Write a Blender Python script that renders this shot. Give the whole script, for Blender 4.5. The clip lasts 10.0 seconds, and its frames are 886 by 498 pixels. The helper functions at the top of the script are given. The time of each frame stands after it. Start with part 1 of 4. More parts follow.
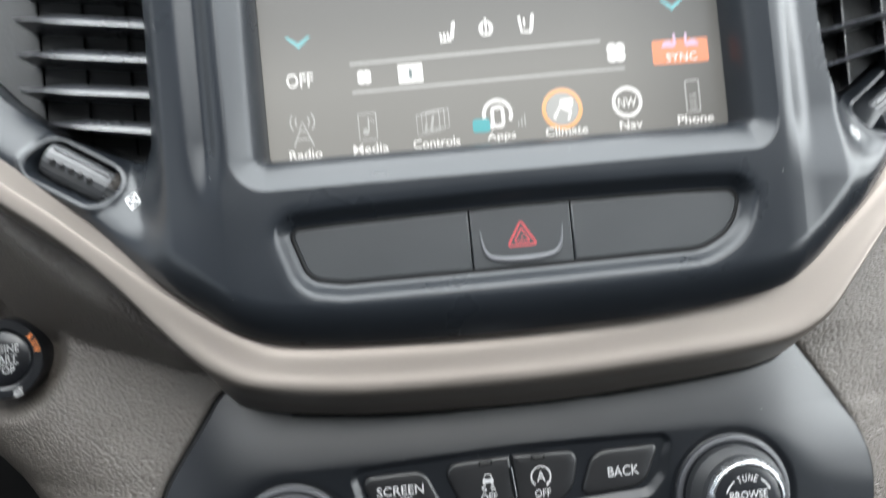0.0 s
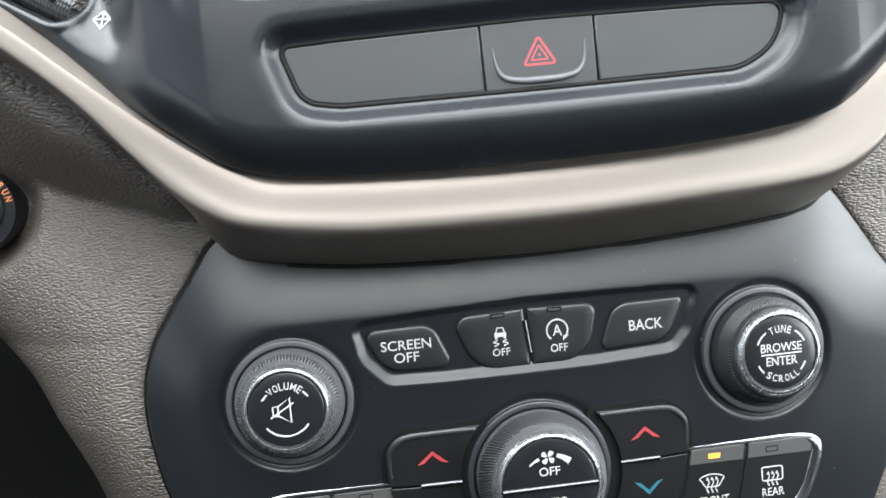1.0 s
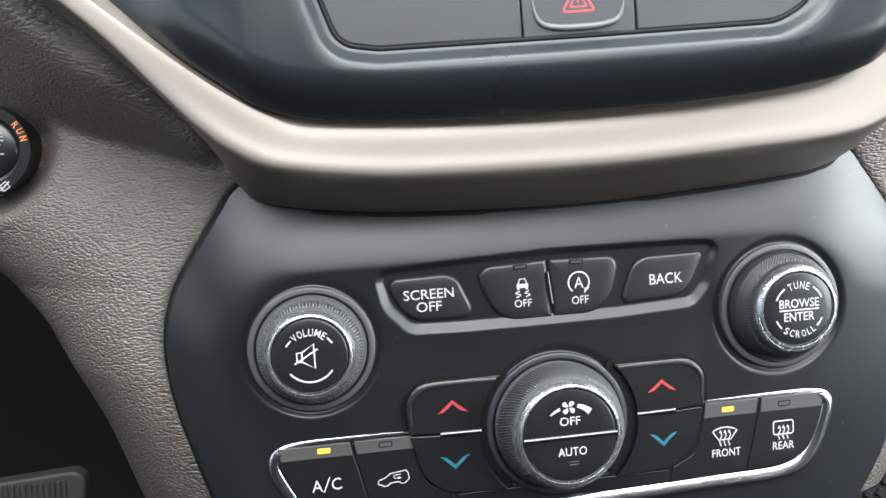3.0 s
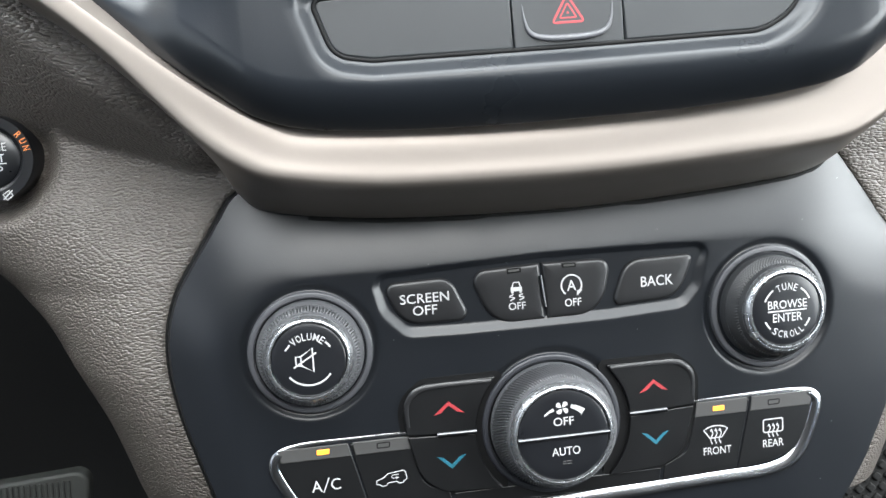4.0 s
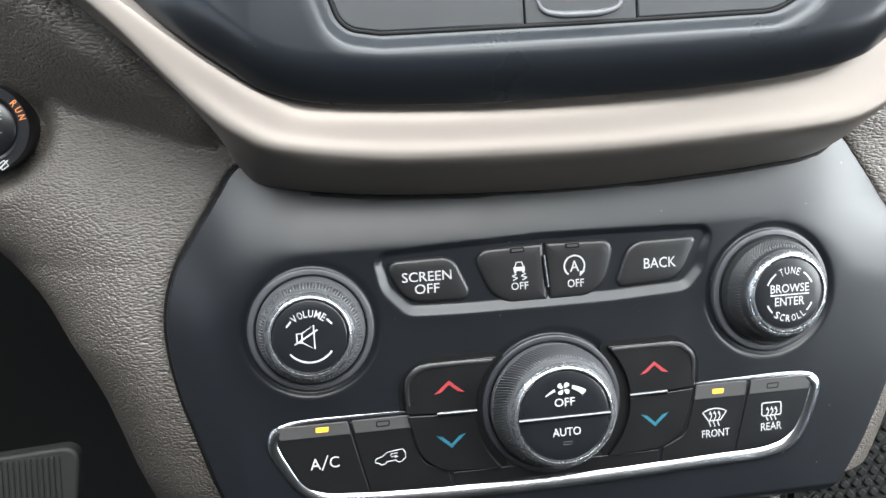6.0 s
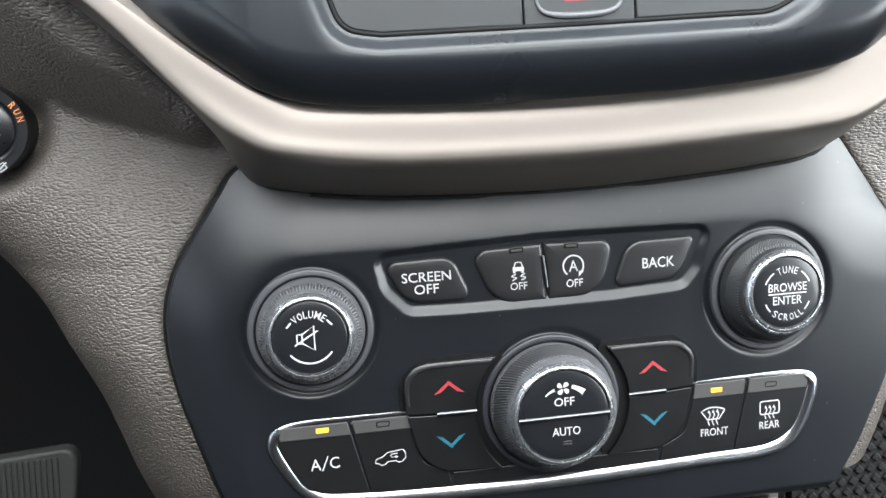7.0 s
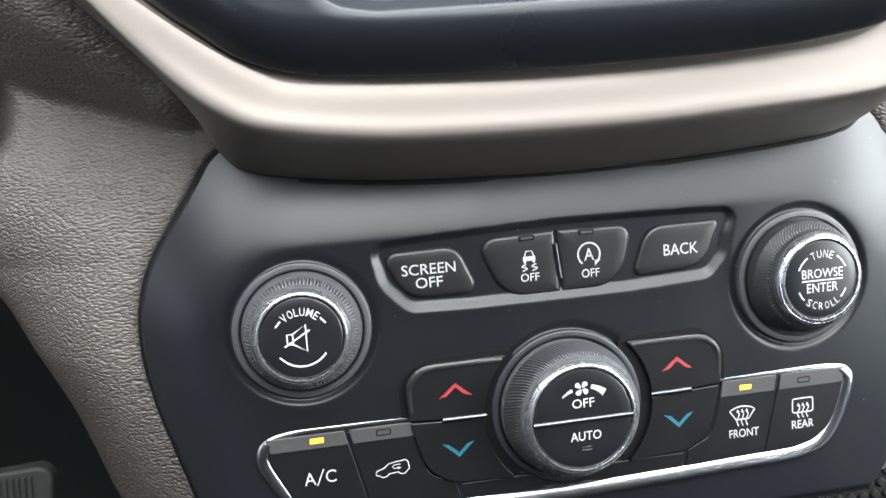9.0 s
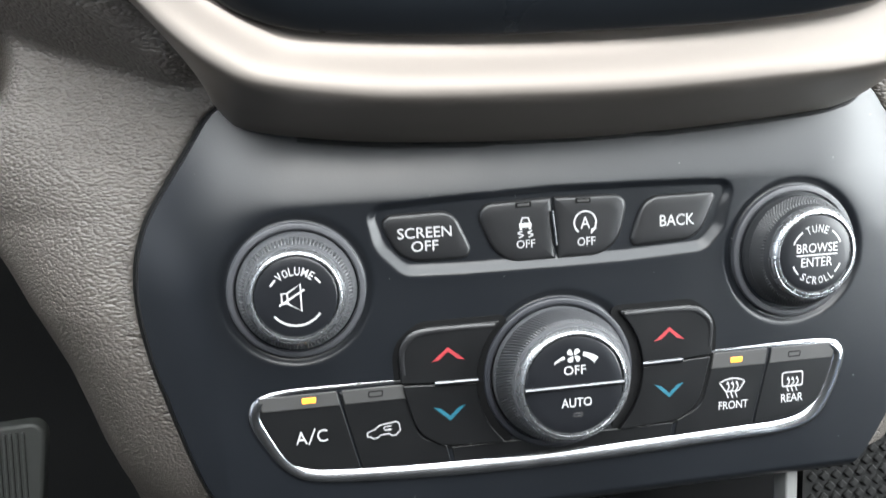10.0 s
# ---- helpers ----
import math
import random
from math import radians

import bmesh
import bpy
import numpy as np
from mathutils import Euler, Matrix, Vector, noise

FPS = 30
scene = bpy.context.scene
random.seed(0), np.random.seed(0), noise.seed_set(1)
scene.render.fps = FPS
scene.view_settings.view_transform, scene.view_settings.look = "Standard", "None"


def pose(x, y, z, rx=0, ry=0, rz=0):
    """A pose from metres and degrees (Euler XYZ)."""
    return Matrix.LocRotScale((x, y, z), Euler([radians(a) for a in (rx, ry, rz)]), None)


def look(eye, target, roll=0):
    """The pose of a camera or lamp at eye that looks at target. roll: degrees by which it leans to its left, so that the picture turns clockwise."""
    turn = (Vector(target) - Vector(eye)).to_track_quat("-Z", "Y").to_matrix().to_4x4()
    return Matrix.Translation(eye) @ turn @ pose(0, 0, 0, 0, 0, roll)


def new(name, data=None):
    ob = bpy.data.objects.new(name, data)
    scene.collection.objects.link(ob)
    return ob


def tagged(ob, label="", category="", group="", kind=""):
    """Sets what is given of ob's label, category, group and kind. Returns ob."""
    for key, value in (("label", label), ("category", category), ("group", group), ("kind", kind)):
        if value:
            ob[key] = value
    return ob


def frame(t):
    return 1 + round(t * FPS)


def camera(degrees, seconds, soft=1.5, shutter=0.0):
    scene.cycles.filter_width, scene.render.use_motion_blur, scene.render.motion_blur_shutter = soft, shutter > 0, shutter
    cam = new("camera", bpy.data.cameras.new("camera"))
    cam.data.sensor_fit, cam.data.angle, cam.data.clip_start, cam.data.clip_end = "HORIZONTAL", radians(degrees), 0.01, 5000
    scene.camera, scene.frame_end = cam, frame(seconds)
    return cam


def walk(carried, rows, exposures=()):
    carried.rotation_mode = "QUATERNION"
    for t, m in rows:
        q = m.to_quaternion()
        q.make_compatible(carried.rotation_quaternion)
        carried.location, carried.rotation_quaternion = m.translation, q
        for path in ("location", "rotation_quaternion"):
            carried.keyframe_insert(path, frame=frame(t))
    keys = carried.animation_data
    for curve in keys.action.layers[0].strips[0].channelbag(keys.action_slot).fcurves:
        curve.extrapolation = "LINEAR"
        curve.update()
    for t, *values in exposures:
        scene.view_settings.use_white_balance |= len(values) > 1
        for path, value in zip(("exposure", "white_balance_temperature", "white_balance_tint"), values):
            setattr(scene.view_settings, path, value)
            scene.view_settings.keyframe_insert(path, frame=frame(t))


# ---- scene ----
cam = camera(54.3, 10.0, soft=1.45, shutter=0.5)
# The instrument stack leans back: x to the passenger, y into the stack, z up along it.
STACK = pose(0, 0, 0.75, -35)
ROWS = [
    (0, -0.06087, -0.32541, 0.12368, 91.081, 4.487, -6.699),
    (0.1, -0.06000, -0.31855, 0.11789, 90.618, 4.384, -6.683),
    (0.25, -0.05950, -0.31210, 0.11100, 90.310, 4.690, -6.620),
    (0.4, -0.05960, -0.30752, 0.10500, 89.330, 5.043, -6.600),
    (0.5, -0.05965, -0.30308, 0.10282, 87.998, 5.156, -6.637),
    (1, -0.06209, -0.29705, 0.09503, 85.750, 4.911, -6.622),
    (1.5, -0.07080, -0.29161, 0.08840, 85.826, 4.963, -7.206),
    (2, -0.07296, -0.29014, 0.09054, 85.497, 5.218, -7.887),
    (2.5, -0.08031, -0.29343, 0.08921, 84.888, 3.640, -8.275),
    (2.7, -0.08009, -0.29340, 0.09026, 83.830, 3.567, -8.150),
    (3.8, -0.07876, -0.29847, 0.09385, 82.918, 3.791, -8.490),
    (4, -0.07876, -0.30021, 0.09481, 82.997, 3.962, -8.311),
    (4.5, -0.08312, -0.29971, 0.09341, 82.990, 3.895, -8.768),
    (5, -0.08383, -0.29904, 0.09412, 82.350, 3.293, -8.730),
    (5.5, -0.08386, -0.29733, 0.09438, 82.341, 3.235, -8.857),
    (5.7, -0.08421, -0.29684, 0.09423, 81.969, 3.029, -8.976),
    (6.8, -0.08550, -0.29596, 0.09309, 81.514, 3.021, -9.447),
    (7, -0.08627, -0.29680, 0.09416, 81.678, 3.088, -9.532),
    (7.5, -0.08827, -0.29460, 0.09281, 81.925, 3.268, -9.467),
    (8, -0.08434, -0.28785, 0.09220, 81.914, 3.879, -10.172),
    (8.5, -0.08349, -0.28799, 0.09163, 81.831, 3.915, -9.840),
    (9, -0.08762, -0.26947, 0.08461, 82.099, 4.012, -10.537),
    (9.5, -0.09040, -0.26843, 0.08546, 81.759, 3.187, -10.868),
    (10, -0.08798, -0.26998, 0.08127, 80.424, 2.438, -10.572),
]
walk(cam, [(t, STACK @ pose(x, y, z, rx, ry, rz)) for t, x, y, z, rx, ry, rz in ROWS],
     exposures=[(0.0, 0.19), (0.5, 0.36), (1.0, 0.50), (2.0, 0.57), (5.5, 0.61), (9.0, 0.61), (9.5, 0.69), (10.0, 0.77)])

# ---- light: daylight from an overcast sky through the car's glass ----
world = bpy.data.worlds.new("sky")
scene.world = world
world.use_nodes = True
sky = world.node_tree.nodes.new("ShaderNodeTexSky")
sky.sky_type, sky.sun_disc = "NISHITA", False
sky.sun_elevation, sky.sun_rotation = radians(50), radians(200)
sky_back = world.node_tree.nodes["Background"]
world.node_tree.links.new(sky.outputs[0], sky_back.inputs[0])
sky_back.inputs[1].default_value = 0.1

sun = new("sun", bpy.data.lights.new("sun", "SUN"))
sun.data.energy, sun.data.angle, sun.data.color = 0.5, radians(12), (1.0, 0.96, 0.9)
sun.matrix_world = look((0.4, -1.5, 4.0), (0, 0, 0.8))


def opening_light(name, eye, target, width, height, power, colour):
    lamp = new(name, bpy.data.lights.new(name, "AREA"))
    lamp.data.shape, lamp.data.size, lamp.data.size_y = "RECTANGLE", width, height
    lamp.data.energy, lamp.data.color = power, colour
    lamp.matrix_world = look(eye, target)
    return lamp


DAY = (0.935, 0.985, 1.0)
opening_light("upper_windscreen_daylight", (0.17, -0.11, 1.335), (0.17, -0.11, 0.0), 1.12, 0.45, 10.8, DAY)
opening_light("windscreen_daylight", (0.0, 0.30, 1.20), (0.0, -0.30, 0.55), 1.35, 0.60, 31.0, DAY)
opening_light("passenger_window_daylight", (0.735, -0.20, 1.10), (-0.5, -0.20, 0.85), 0.95, 0.34, 12.5, DAY)
opening_light("driver_window_daylight", (-0.735, -0.22, 1.10), (0.5, -0.22, 0.85), 0.85, 0.34, 1.4, DAY)


# ---- materials ----
def material(name, colour, rough, metal=0.0, grain=0.0, grain_size=0.0008, mottle=0.0, mottle_size=0.02,
             spec=0.5, glow=None, glow_strength=0.0, coat=0.0, dust=0.0, rough_vary=0.06):
    """A surface with colour mottling at one scale, grain relief at a finer one, and specks of dust."""
    m = bpy.data.materials.new(name)
    m.use_nodes = True
    nt = m.node_tree
    b = nt.nodes["Principled BSDF"]
    b.inputs["Base Color"].default_value = (*colour, 1)
    b.inputs["Roughness"].default_value = rough
    b.inputs["Metallic"].default_value = metal
    b.inputs["Specular IOR Level"].default_value = spec
    b.inputs["Coat Weight"].default_value = coat
    b.inputs["Coat Roughness"].default_value = 0.12
    if glow:
        b.inputs["Emission Color"].default_value = (*glow, 1)
        b.inputs["Emission Strength"].default_value = glow_strength
    where = nt.nodes.new("ShaderNodeTexCoord")
    if mottle or rough_vary:
        n = nt.nodes.new("ShaderNodeTexNoise")
        n.inputs["Scale"].default_value = 1.0 / mottle_size
        n.inputs["Detail"].default_value = 5
        nt.links.new(where.outputs["Object"], n.inputs["Vector"])
        r = nt.nodes.new("ShaderNodeMapRange")
        r.inputs["To Min"].default_value = max(0.02, rough - rough_vary)
        r.inputs["To Max"].default_value = rough + rough_vary
        nt.links.new(n.outputs["Fac"], r.inputs["Value"])
        nt.links.new(r.outputs[0], b.inputs["Roughness"])
        if mottle:
            mix = nt.nodes.new("ShaderNodeMix")
            mix.data_type = "RGBA"
            mix.inputs[6].default_value = (*[c * (1 - mottle) for c in colour], 1)
            mix.inputs[7].default_value = (*[min(1, c * (1 + mottle)) for c in colour], 1)
            nt.links.new(n.outputs["Fac"], mix.inputs[0])
            nt.links.new(mix.outputs[2], b.inputs["Base Color"])
            if dust:
                v = nt.nodes.new("ShaderNodeTexVoronoi")
                v.inputs["Scale"].default_value = 210
                nt.links.new(where.outputs["Object"], v.inputs["Vector"])
                pick = nt.nodes.new("ShaderNodeSeparateColor")
                nt.links.new(v.outputs["Color"], pick.inputs[0])
                size = nt.nodes.new("ShaderNodeMath")
                size.operation = "MULTIPLY_ADD"
                size.inputs[1].default_value, size.inputs[2].default_value = 0.20, -0.145
                nt.links.new(pick.outputs[0], size.inputs[0])
                near = nt.nodes.new("ShaderNodeMath")
                near.operation = "LESS_THAN"
                nt.links.new(v.outputs["Distance"], near.inputs[0])
                nt.links.new(size.outputs[0], near.inputs[1])
                amount = nt.nodes.new("ShaderNodeMath")
                amount.operation = "MULTIPLY"
                amount.inputs[1].default_value = dust
                nt.links.new(near.outputs[0], amount.inputs[0])
                mix2 = nt.nodes.new("ShaderNodeMix")
                mix2.data_type = "RGBA"
                mix2.inputs[7].default_value = (0.35, 0.35, 0.34, 1)
                nt.links.new(amount.outputs[0], mix2.inputs[0])
                nt.links.new(mix.outputs[2], mix2.inputs[6])
                nt.links.new(mix2.outputs[2], b.inputs["Base Color"])
    if grain:
        g = nt.nodes.new("ShaderNodeTexNoise")
        g.inputs["Scale"].default_value = 1.0 / grain_size
        g.inputs["Detail"].default_value = 2
        nt.links.new(where.outputs["Object"], g.inputs["Vector"])
        bump = nt.nodes.new("ShaderNodeBump")
        bump.inputs["Strength"].default_value = grain
        bump.inputs["Distance"].default_value = grain_size * 0.5
        nt.links.new(g.outputs["Fac"], bump.inputs["Height"])
        nt.links.new(bump.outputs[0], b.inputs["Normal"])
    return m


def leather_material(name, colour):
    """Grained hide: rounded cells with folds between them, stretched a little sideways."""
    m = material(name, colour, 0.40, mottle=0.18, mottle_size=0.012, spec=0.4, rough_vary=0.05)
    nt = m.node_tree
    b = nt.nodes["Principled BSDF"]
    where = nt.nodes.new("ShaderNodeTexCoord")
    squash = nt.nodes.new("ShaderNodeMapping")
    squash.inputs["Scale"].default_value = (0.52, 1.0, 1.15)
    squash.inputs["Rotation"].default_value = (0, radians(12), 0)
    nt.links.new(where.outputs["Object"], squash.inputs["Vector"])
    warp = nt.nodes.new("ShaderNodeTexNoise")
    warp.inputs["Scale"].default_value = 260
    nt.links.new(squash.outputs[0], warp.inputs["Vector"])
    add = nt.nodes.new("ShaderNodeMix")
    add.data_type, add.blend_type = "RGBA", "LINEAR_LIGHT"
    add.inputs[0].default_value = 0.00022
    nt.links.new(squash.outputs[0], add.inputs[6])
    nt.links.new(warp.outputs["Color"], add.inputs[7])
    cells = nt.nodes.new("ShaderNodeTexVoronoi")
    cells.feature = "SMOOTH_F1"
    cells.inputs["Scale"].default_value = 1120
    cells.inputs["Smoothness"].default_value = 0.05
    nt.links.new(add.outputs[2], cells.inputs["Vector"])
    square = nt.nodes.new("ShaderNodeMath")
    square.operation = "MULTIPLY"
    nt.links.new(cells.outputs["Distance"], square.inputs[0])
    nt.links.new(cells.outputs["Distance"], square.inputs[1])
    fold = nt.nodes.new("ShaderNodeMath")
    fold.operation = "SUBTRACT"
    fold.inputs[0].default_value = 1.0
    nt.links.new(square.outputs[0], fold.inputs[1])
    broad = nt.nodes.new("ShaderNodeTexNoise")
    broad.inputs["Scale"].default_value = 420
    nt.links.new(squash.outputs[0], broad.inputs["Vector"])
    both = nt.nodes.new("ShaderNodeMath")
    both.operation = "MULTIPLY_ADD"
    both.inputs[1].default_value = 0.05
    nt.links.new(broad.outputs["Fac"], both.inputs[0])
    nt.links.new(fold.outputs[0], both.inputs[2])
    bump = nt.nodes.new("ShaderNodeBump")
    bump.inputs["Strength"].default_value = 0.62
    bump.inputs["Distance"].default_value = 0.00105
    nt.links.new(both.outputs[0], bump.inputs["Height"])
    nt.links.new(bump.outputs[0], b.inputs["Normal"])
    return m


PLASTIC = material("satin_black_plastic", (0.0062, 0.0072, 0.0090), 0.32, grain=0.10, grain_size=0.0005, mottle=0.12, mottle_size=0.03, spec=0.41, dust=0.5)
BEZEL = material("satin_dark_bezel_plastic", (0.0088, 0.0104, 0.0128), 0.29, grain=0.08, grain_size=0.0005, mottle=0.12, mottle_size=0.03, spec=0.31, dust=0.5)
BUTTON = material("matt_black_button", (0.010, 0.010, 0.0107), 0.36, grain=0.10, grain_size=0.0004, mottle=0.1, mottle_size=0.01)
PAD = material("smooth_black_rocker", (0.0055, 0.0056, 0.006), 0.34, grain=0.06, grain_size=0.0004, mottle=0.1, mottle_size=0.01, spec=0.42, dust=0.25)
SOFT = material("soft_touch_charcoal", (0.014, 0.0155, 0.017), 0.46, grain=0.12, grain_size=0.0004, mottle=0.1, mottle_size=0.015)
CAP = material("knob_cap_black", (0.0068, 0.0073, 0.0088), 0.30, grain=0.05, grain_size=0.0004, mottle=0.1, mottle_size=0.01, dust=0.3)
RUBBER = material("ribbed_black_rubber", (0.068, 0.069, 0.073), 0.34, mottle=0.15, mottle_size=0.004)
KNURL = material("diamond_cut_black_rubber", (0.030, 0.031, 0.033), 0.36, mottle=0.15, mottle_size=0.004)
WHEEL_RUBBER = material("glossy_black_thumbwheel", (0.030, 0.031, 0.033), 0.25, mottle=0.15, mottle_size=0.004)
FLANGE = material("grey_knob_surround", (0.046, 0.047, 0.052), 0.42, grain=0.05, grain_size=0.0005, mottle=0.08, mottle_size=0.01)
DARK_FLANGE = material("slate_knob_surround", (0.017, 0.018, 0.022), 0.42, grain=0.05, grain_size=0.0005, mottle=0.08, mottle_size=0.01)
STRIP = material("grey_indicator_strip", (0.045, 0.044, 0.043), 0.4, mottle=0.06, mottle_size=0.01)
CHROME = material("bright_chrome", (0.46, 0.47, 0.49), 0.24, metal=1.0, mottle=0.05, mottle_size=0.01, rough_vary=0.05)
RING = material("polished_chrome", (0.42, 0.43, 0.445), 0.27, metal=0.92, mottle=0.10, mottle_size=0.004, rough_vary=0.05)
BAR = material("brushed_chrome_bar", (0.12, 0.123, 0.128), 0.3, metal=1.0, mottle=0.05, mottle_size=0.01)
SLAT = material("smooth_black_slat", (0.018, 0.019, 0.022), 0.28, spec=0.85, grain=0.05, grain_size=0.0005, mottle=0.1, mottle_size=0.02)
CHAMPAGNE = material("champagne_satin_paint", (0.186, 0.163, 0.145), 0.46, metal=0.70, grain=0.03, grain_size=0.0004, mottle=0.03, mottle_size=0.02)
WHITE = material("white_print", (0.37, 0.37, 0.37), 0.5)
RED = material("red_print", (0.25, 0.024, 0.029), 0.5)
BLUE = material("blue_print", (0.010, 0.090, 0.125), 0.5)
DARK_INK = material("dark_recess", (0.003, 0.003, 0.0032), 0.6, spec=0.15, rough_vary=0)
AMBER = material("amber_lamp", (0.9, 0.38, 0.04), 0.4, glow=(1.0, 0.27, 0.012), glow_strength=0.68, rough_vary=0)
ORANGE = material("orange_lit_print", (0.6, 0.2, 0.05), 0.5, glow=(1.0, 0.25, 0.05), glow_strength=0.3, rough_vary=0)
LEATHER = leather_material("dark_brown_grained_leather", (0.083, 0.073, 0.0645))
SEAM = material("black_seam_gap", (0.003, 0.003, 0.003), 0.7, spec=0.15, rough_vary=0)
TRIM_DARK = material("cabin_dark_lining", (0.016, 0.0165, 0.017), 0.7, grain=0.2, grain_size=0.002, mottle=0.15, mottle_size=0.05)
HEADLINER = material("cabin_headliner_cloth", (0.06, 0.06, 0.06), 0.9, grain=0.2, grain_size=0.002, mottle=0.1, mottle_size=0.05)
METAL_PEDAL = material("brushed_pedal_metal", (0.050, 0.053, 0.050), 0.60, metal=0.3, grain=0.1, grain_size=0.0008, mottle=0.1, mottle_size=0.01)
MAT = material("dark_rubber_mat", (0.008, 0.008, 0.0078), 0.8, spec=0.25, mottle=0.2, mottle_size=0.01)
GREY_PAINT = material("light_grey_trim", (0.20, 0.20, 0.195), 0.4, mottle=0.1, mottle_size=0.01)
DISPLAY = material("lit_display", (0.02, 0.02, 0.02), 0.30, spec=0.2, glow=(0.62, 0.60, 0.545), glow_strength=0.36, mottle=0.0, rough_vary=0.0)
LIT_WHITE = material("lit_white_symbols", (0.05, 0.05, 0.05), 0.2, glow=(1, 0.98, 0.94), glow_strength=0.85, rough_vary=0)
LIT_GREY = material("lit_grey_symbols", (0.03, 0.03, 0.03), 0.2, glow=(0.85, 0.85, 0.8), glow_strength=0.46, rough_vary=0)
LIT_TEAL = material("lit_teal_symbols", (0.01, 0.04, 0.04), 0.2, glow=(0.12, 0.55, 0.60), glow_strength=0.6, rough_vary=0)
LIT_ORANGE = material("lit_orange_symbols", (0.06, 0.02, 0.005), 0.2, glow=(1.0, 0.25, 0.06), glow_strength=0.62, rough_vary=0)
LIT_AMBER = material("lit_amber_symbols", (0.05, 0.025, 0.01), 0.2, glow=(1.0, 0.52, 0.24), glow_strength=0.85, rough_vary=0)
LIT_LILAC = material("lit_lilac_symbols", (0.04, 0.03, 0.04), 0.2, glow=(0.75, 0.5, 0.7), glow_strength=0.7, rough_vary=0)
LIT_DARK = material("lit_dark_symbols", (0.02, 0.03, 0.03), 0.2, glow=(0.1, 0.12, 0.12), glow_strength=0.5, rough_vary=0)


def display_reflection_fade(m):
    """Fades the grey glow towards upper and passenger edges: glass reflections painted into it."""
    nt = m.node_tree
    b = nt.nodes["Principled BSDF"]
    where = nt.nodes.new("ShaderNodeTexCoord")
    axes = nt.nodes.new("ShaderNodeSeparateXYZ")
    nt.links.new(where.outputs["Object"], axes.inputs[0])
    fades = []
    for axis, a, z, low in (("X", 0.030, 0.086, 0.50), ("Z", 0.186, 0.222, 0.55)):
        r = nt.nodes.new("ShaderNodeMapRange")
        r.interpolation_type = "SMOOTHSTEP"
        r.inputs["From Min"].default_value, r.inputs["From Max"].default_value = a, z
        r.inputs["To Min"].default_value, r.inputs["To Max"].default_value = 1.0, low
        nt.links.new(axes.outputs[axis], r.inputs["Value"])
        fades.append(r)
    both = nt.nodes.new("ShaderNodeMath")
    both.operation = "MULTIPLY"
    nt.links.new(fades[0].outputs[0], both.inputs[0])
    nt.links.new(fades[1].outputs[0], both.inputs[1])
    total = nt.nodes.new("ShaderNodeMath")
    total.operation = "MULTIPLY"
    total.inputs[1].default_value = 0.38
    nt.links.new(both.outputs[0], total.inputs[0])
    nt.links.new(total.outputs[0], b.inputs["Emission Strength"])


display_reflection_fade(DISPLAY)


# ---- shapes, in millimetres of the stack's own frame ----
def part(name, shape, mat, parent, label="", smooth=True):
    verts, faces = shape
    me = bpy.data.meshes.new(name)
    me.from_pydata([(x * 0.001, y * 0.001, z * 0.001) for x, y, z in verts], [], faces)
    me.materials.append(mat)
    if smooth:
        me.polygons.foreach_set("use_smooth", [True] * len(me.polygons))
        me.set_sharp_from_angle(angle=radians(38))
    me.update()
    ob = new(name, me)
    if parent:
        ob.parent = parent
    if label:
        ob["label"] = label
    return ob


def thing(name, label, category, at=STACK, group="", kind=""):
    ob = new(name)
    ob.empty_display_size = 0.02
    ob.matrix_world = at
    return tagged(ob, label, category, group, kind)


def joined(*shapes):
    verts, faces = [], []
    for v, f in shapes:
        n = len(verts)
        verts += list(v)
        faces += [tuple(i + n for i in face) for face in f]
    return verts, faces


def moved(shape, dx=0, dy=0, dz=0):
    return [(x + dx, y + dy, z + dz) for x, y, z in shape[0]], shape[1]


def mirrored(shape):
    return [(-x, y, z) for x, y, z in shape[0]], [tuple(reversed(f)) for f in shape[1]]


def area2(pts):
    return sum(a[0] * b[1] - b[0] * a[1] for a, b in zip(pts, pts[1:] + pts[:1]))


def rounded(pts, r, n=6):
    """A polygon (x, z) with rounded corners, anticlockwise. r: one radius, or one for each corner."""
    pts = [tuple(p) for p in pts]
    rs = list(r) if isinstance(r, (list, tuple)) else [r] * len(pts)
    if area2(pts) < 0:
        pts, rs = pts[::-1], rs[::-1]
    out = []
    for i, p in enumerate(pts):
        p, a, b = Vector(p), Vector(pts[i - 1]), Vector(pts[(i + 1) % len(pts)])
        da, db = (a - p).normalized(), (b - p).normalized()
        half = max(0.05, da.angle(db) / 2)
        t = min(rs[i] / math.tan(half), (a - p).length * 0.49, (b - p).length * 0.49)
        rad = t * math.tan(half)
        if rad < 1e-5:
            out.append((p.x, p.y))
            continue
        c = p + (da + db).normalized() * (rad / math.sin(half))
        s, e = p + da * t - c, p + db * t - c
        turn = math.atan2(s.x * e.y - s.y * e.x, s.dot(e))
        a0 = math.atan2(s.y, s.x)
        for k in range(n + 1):
            w = a0 + turn * k / n
            out.append((c.x + rad * math.cos(w), c.y + rad * math.sin(w)))
    return out


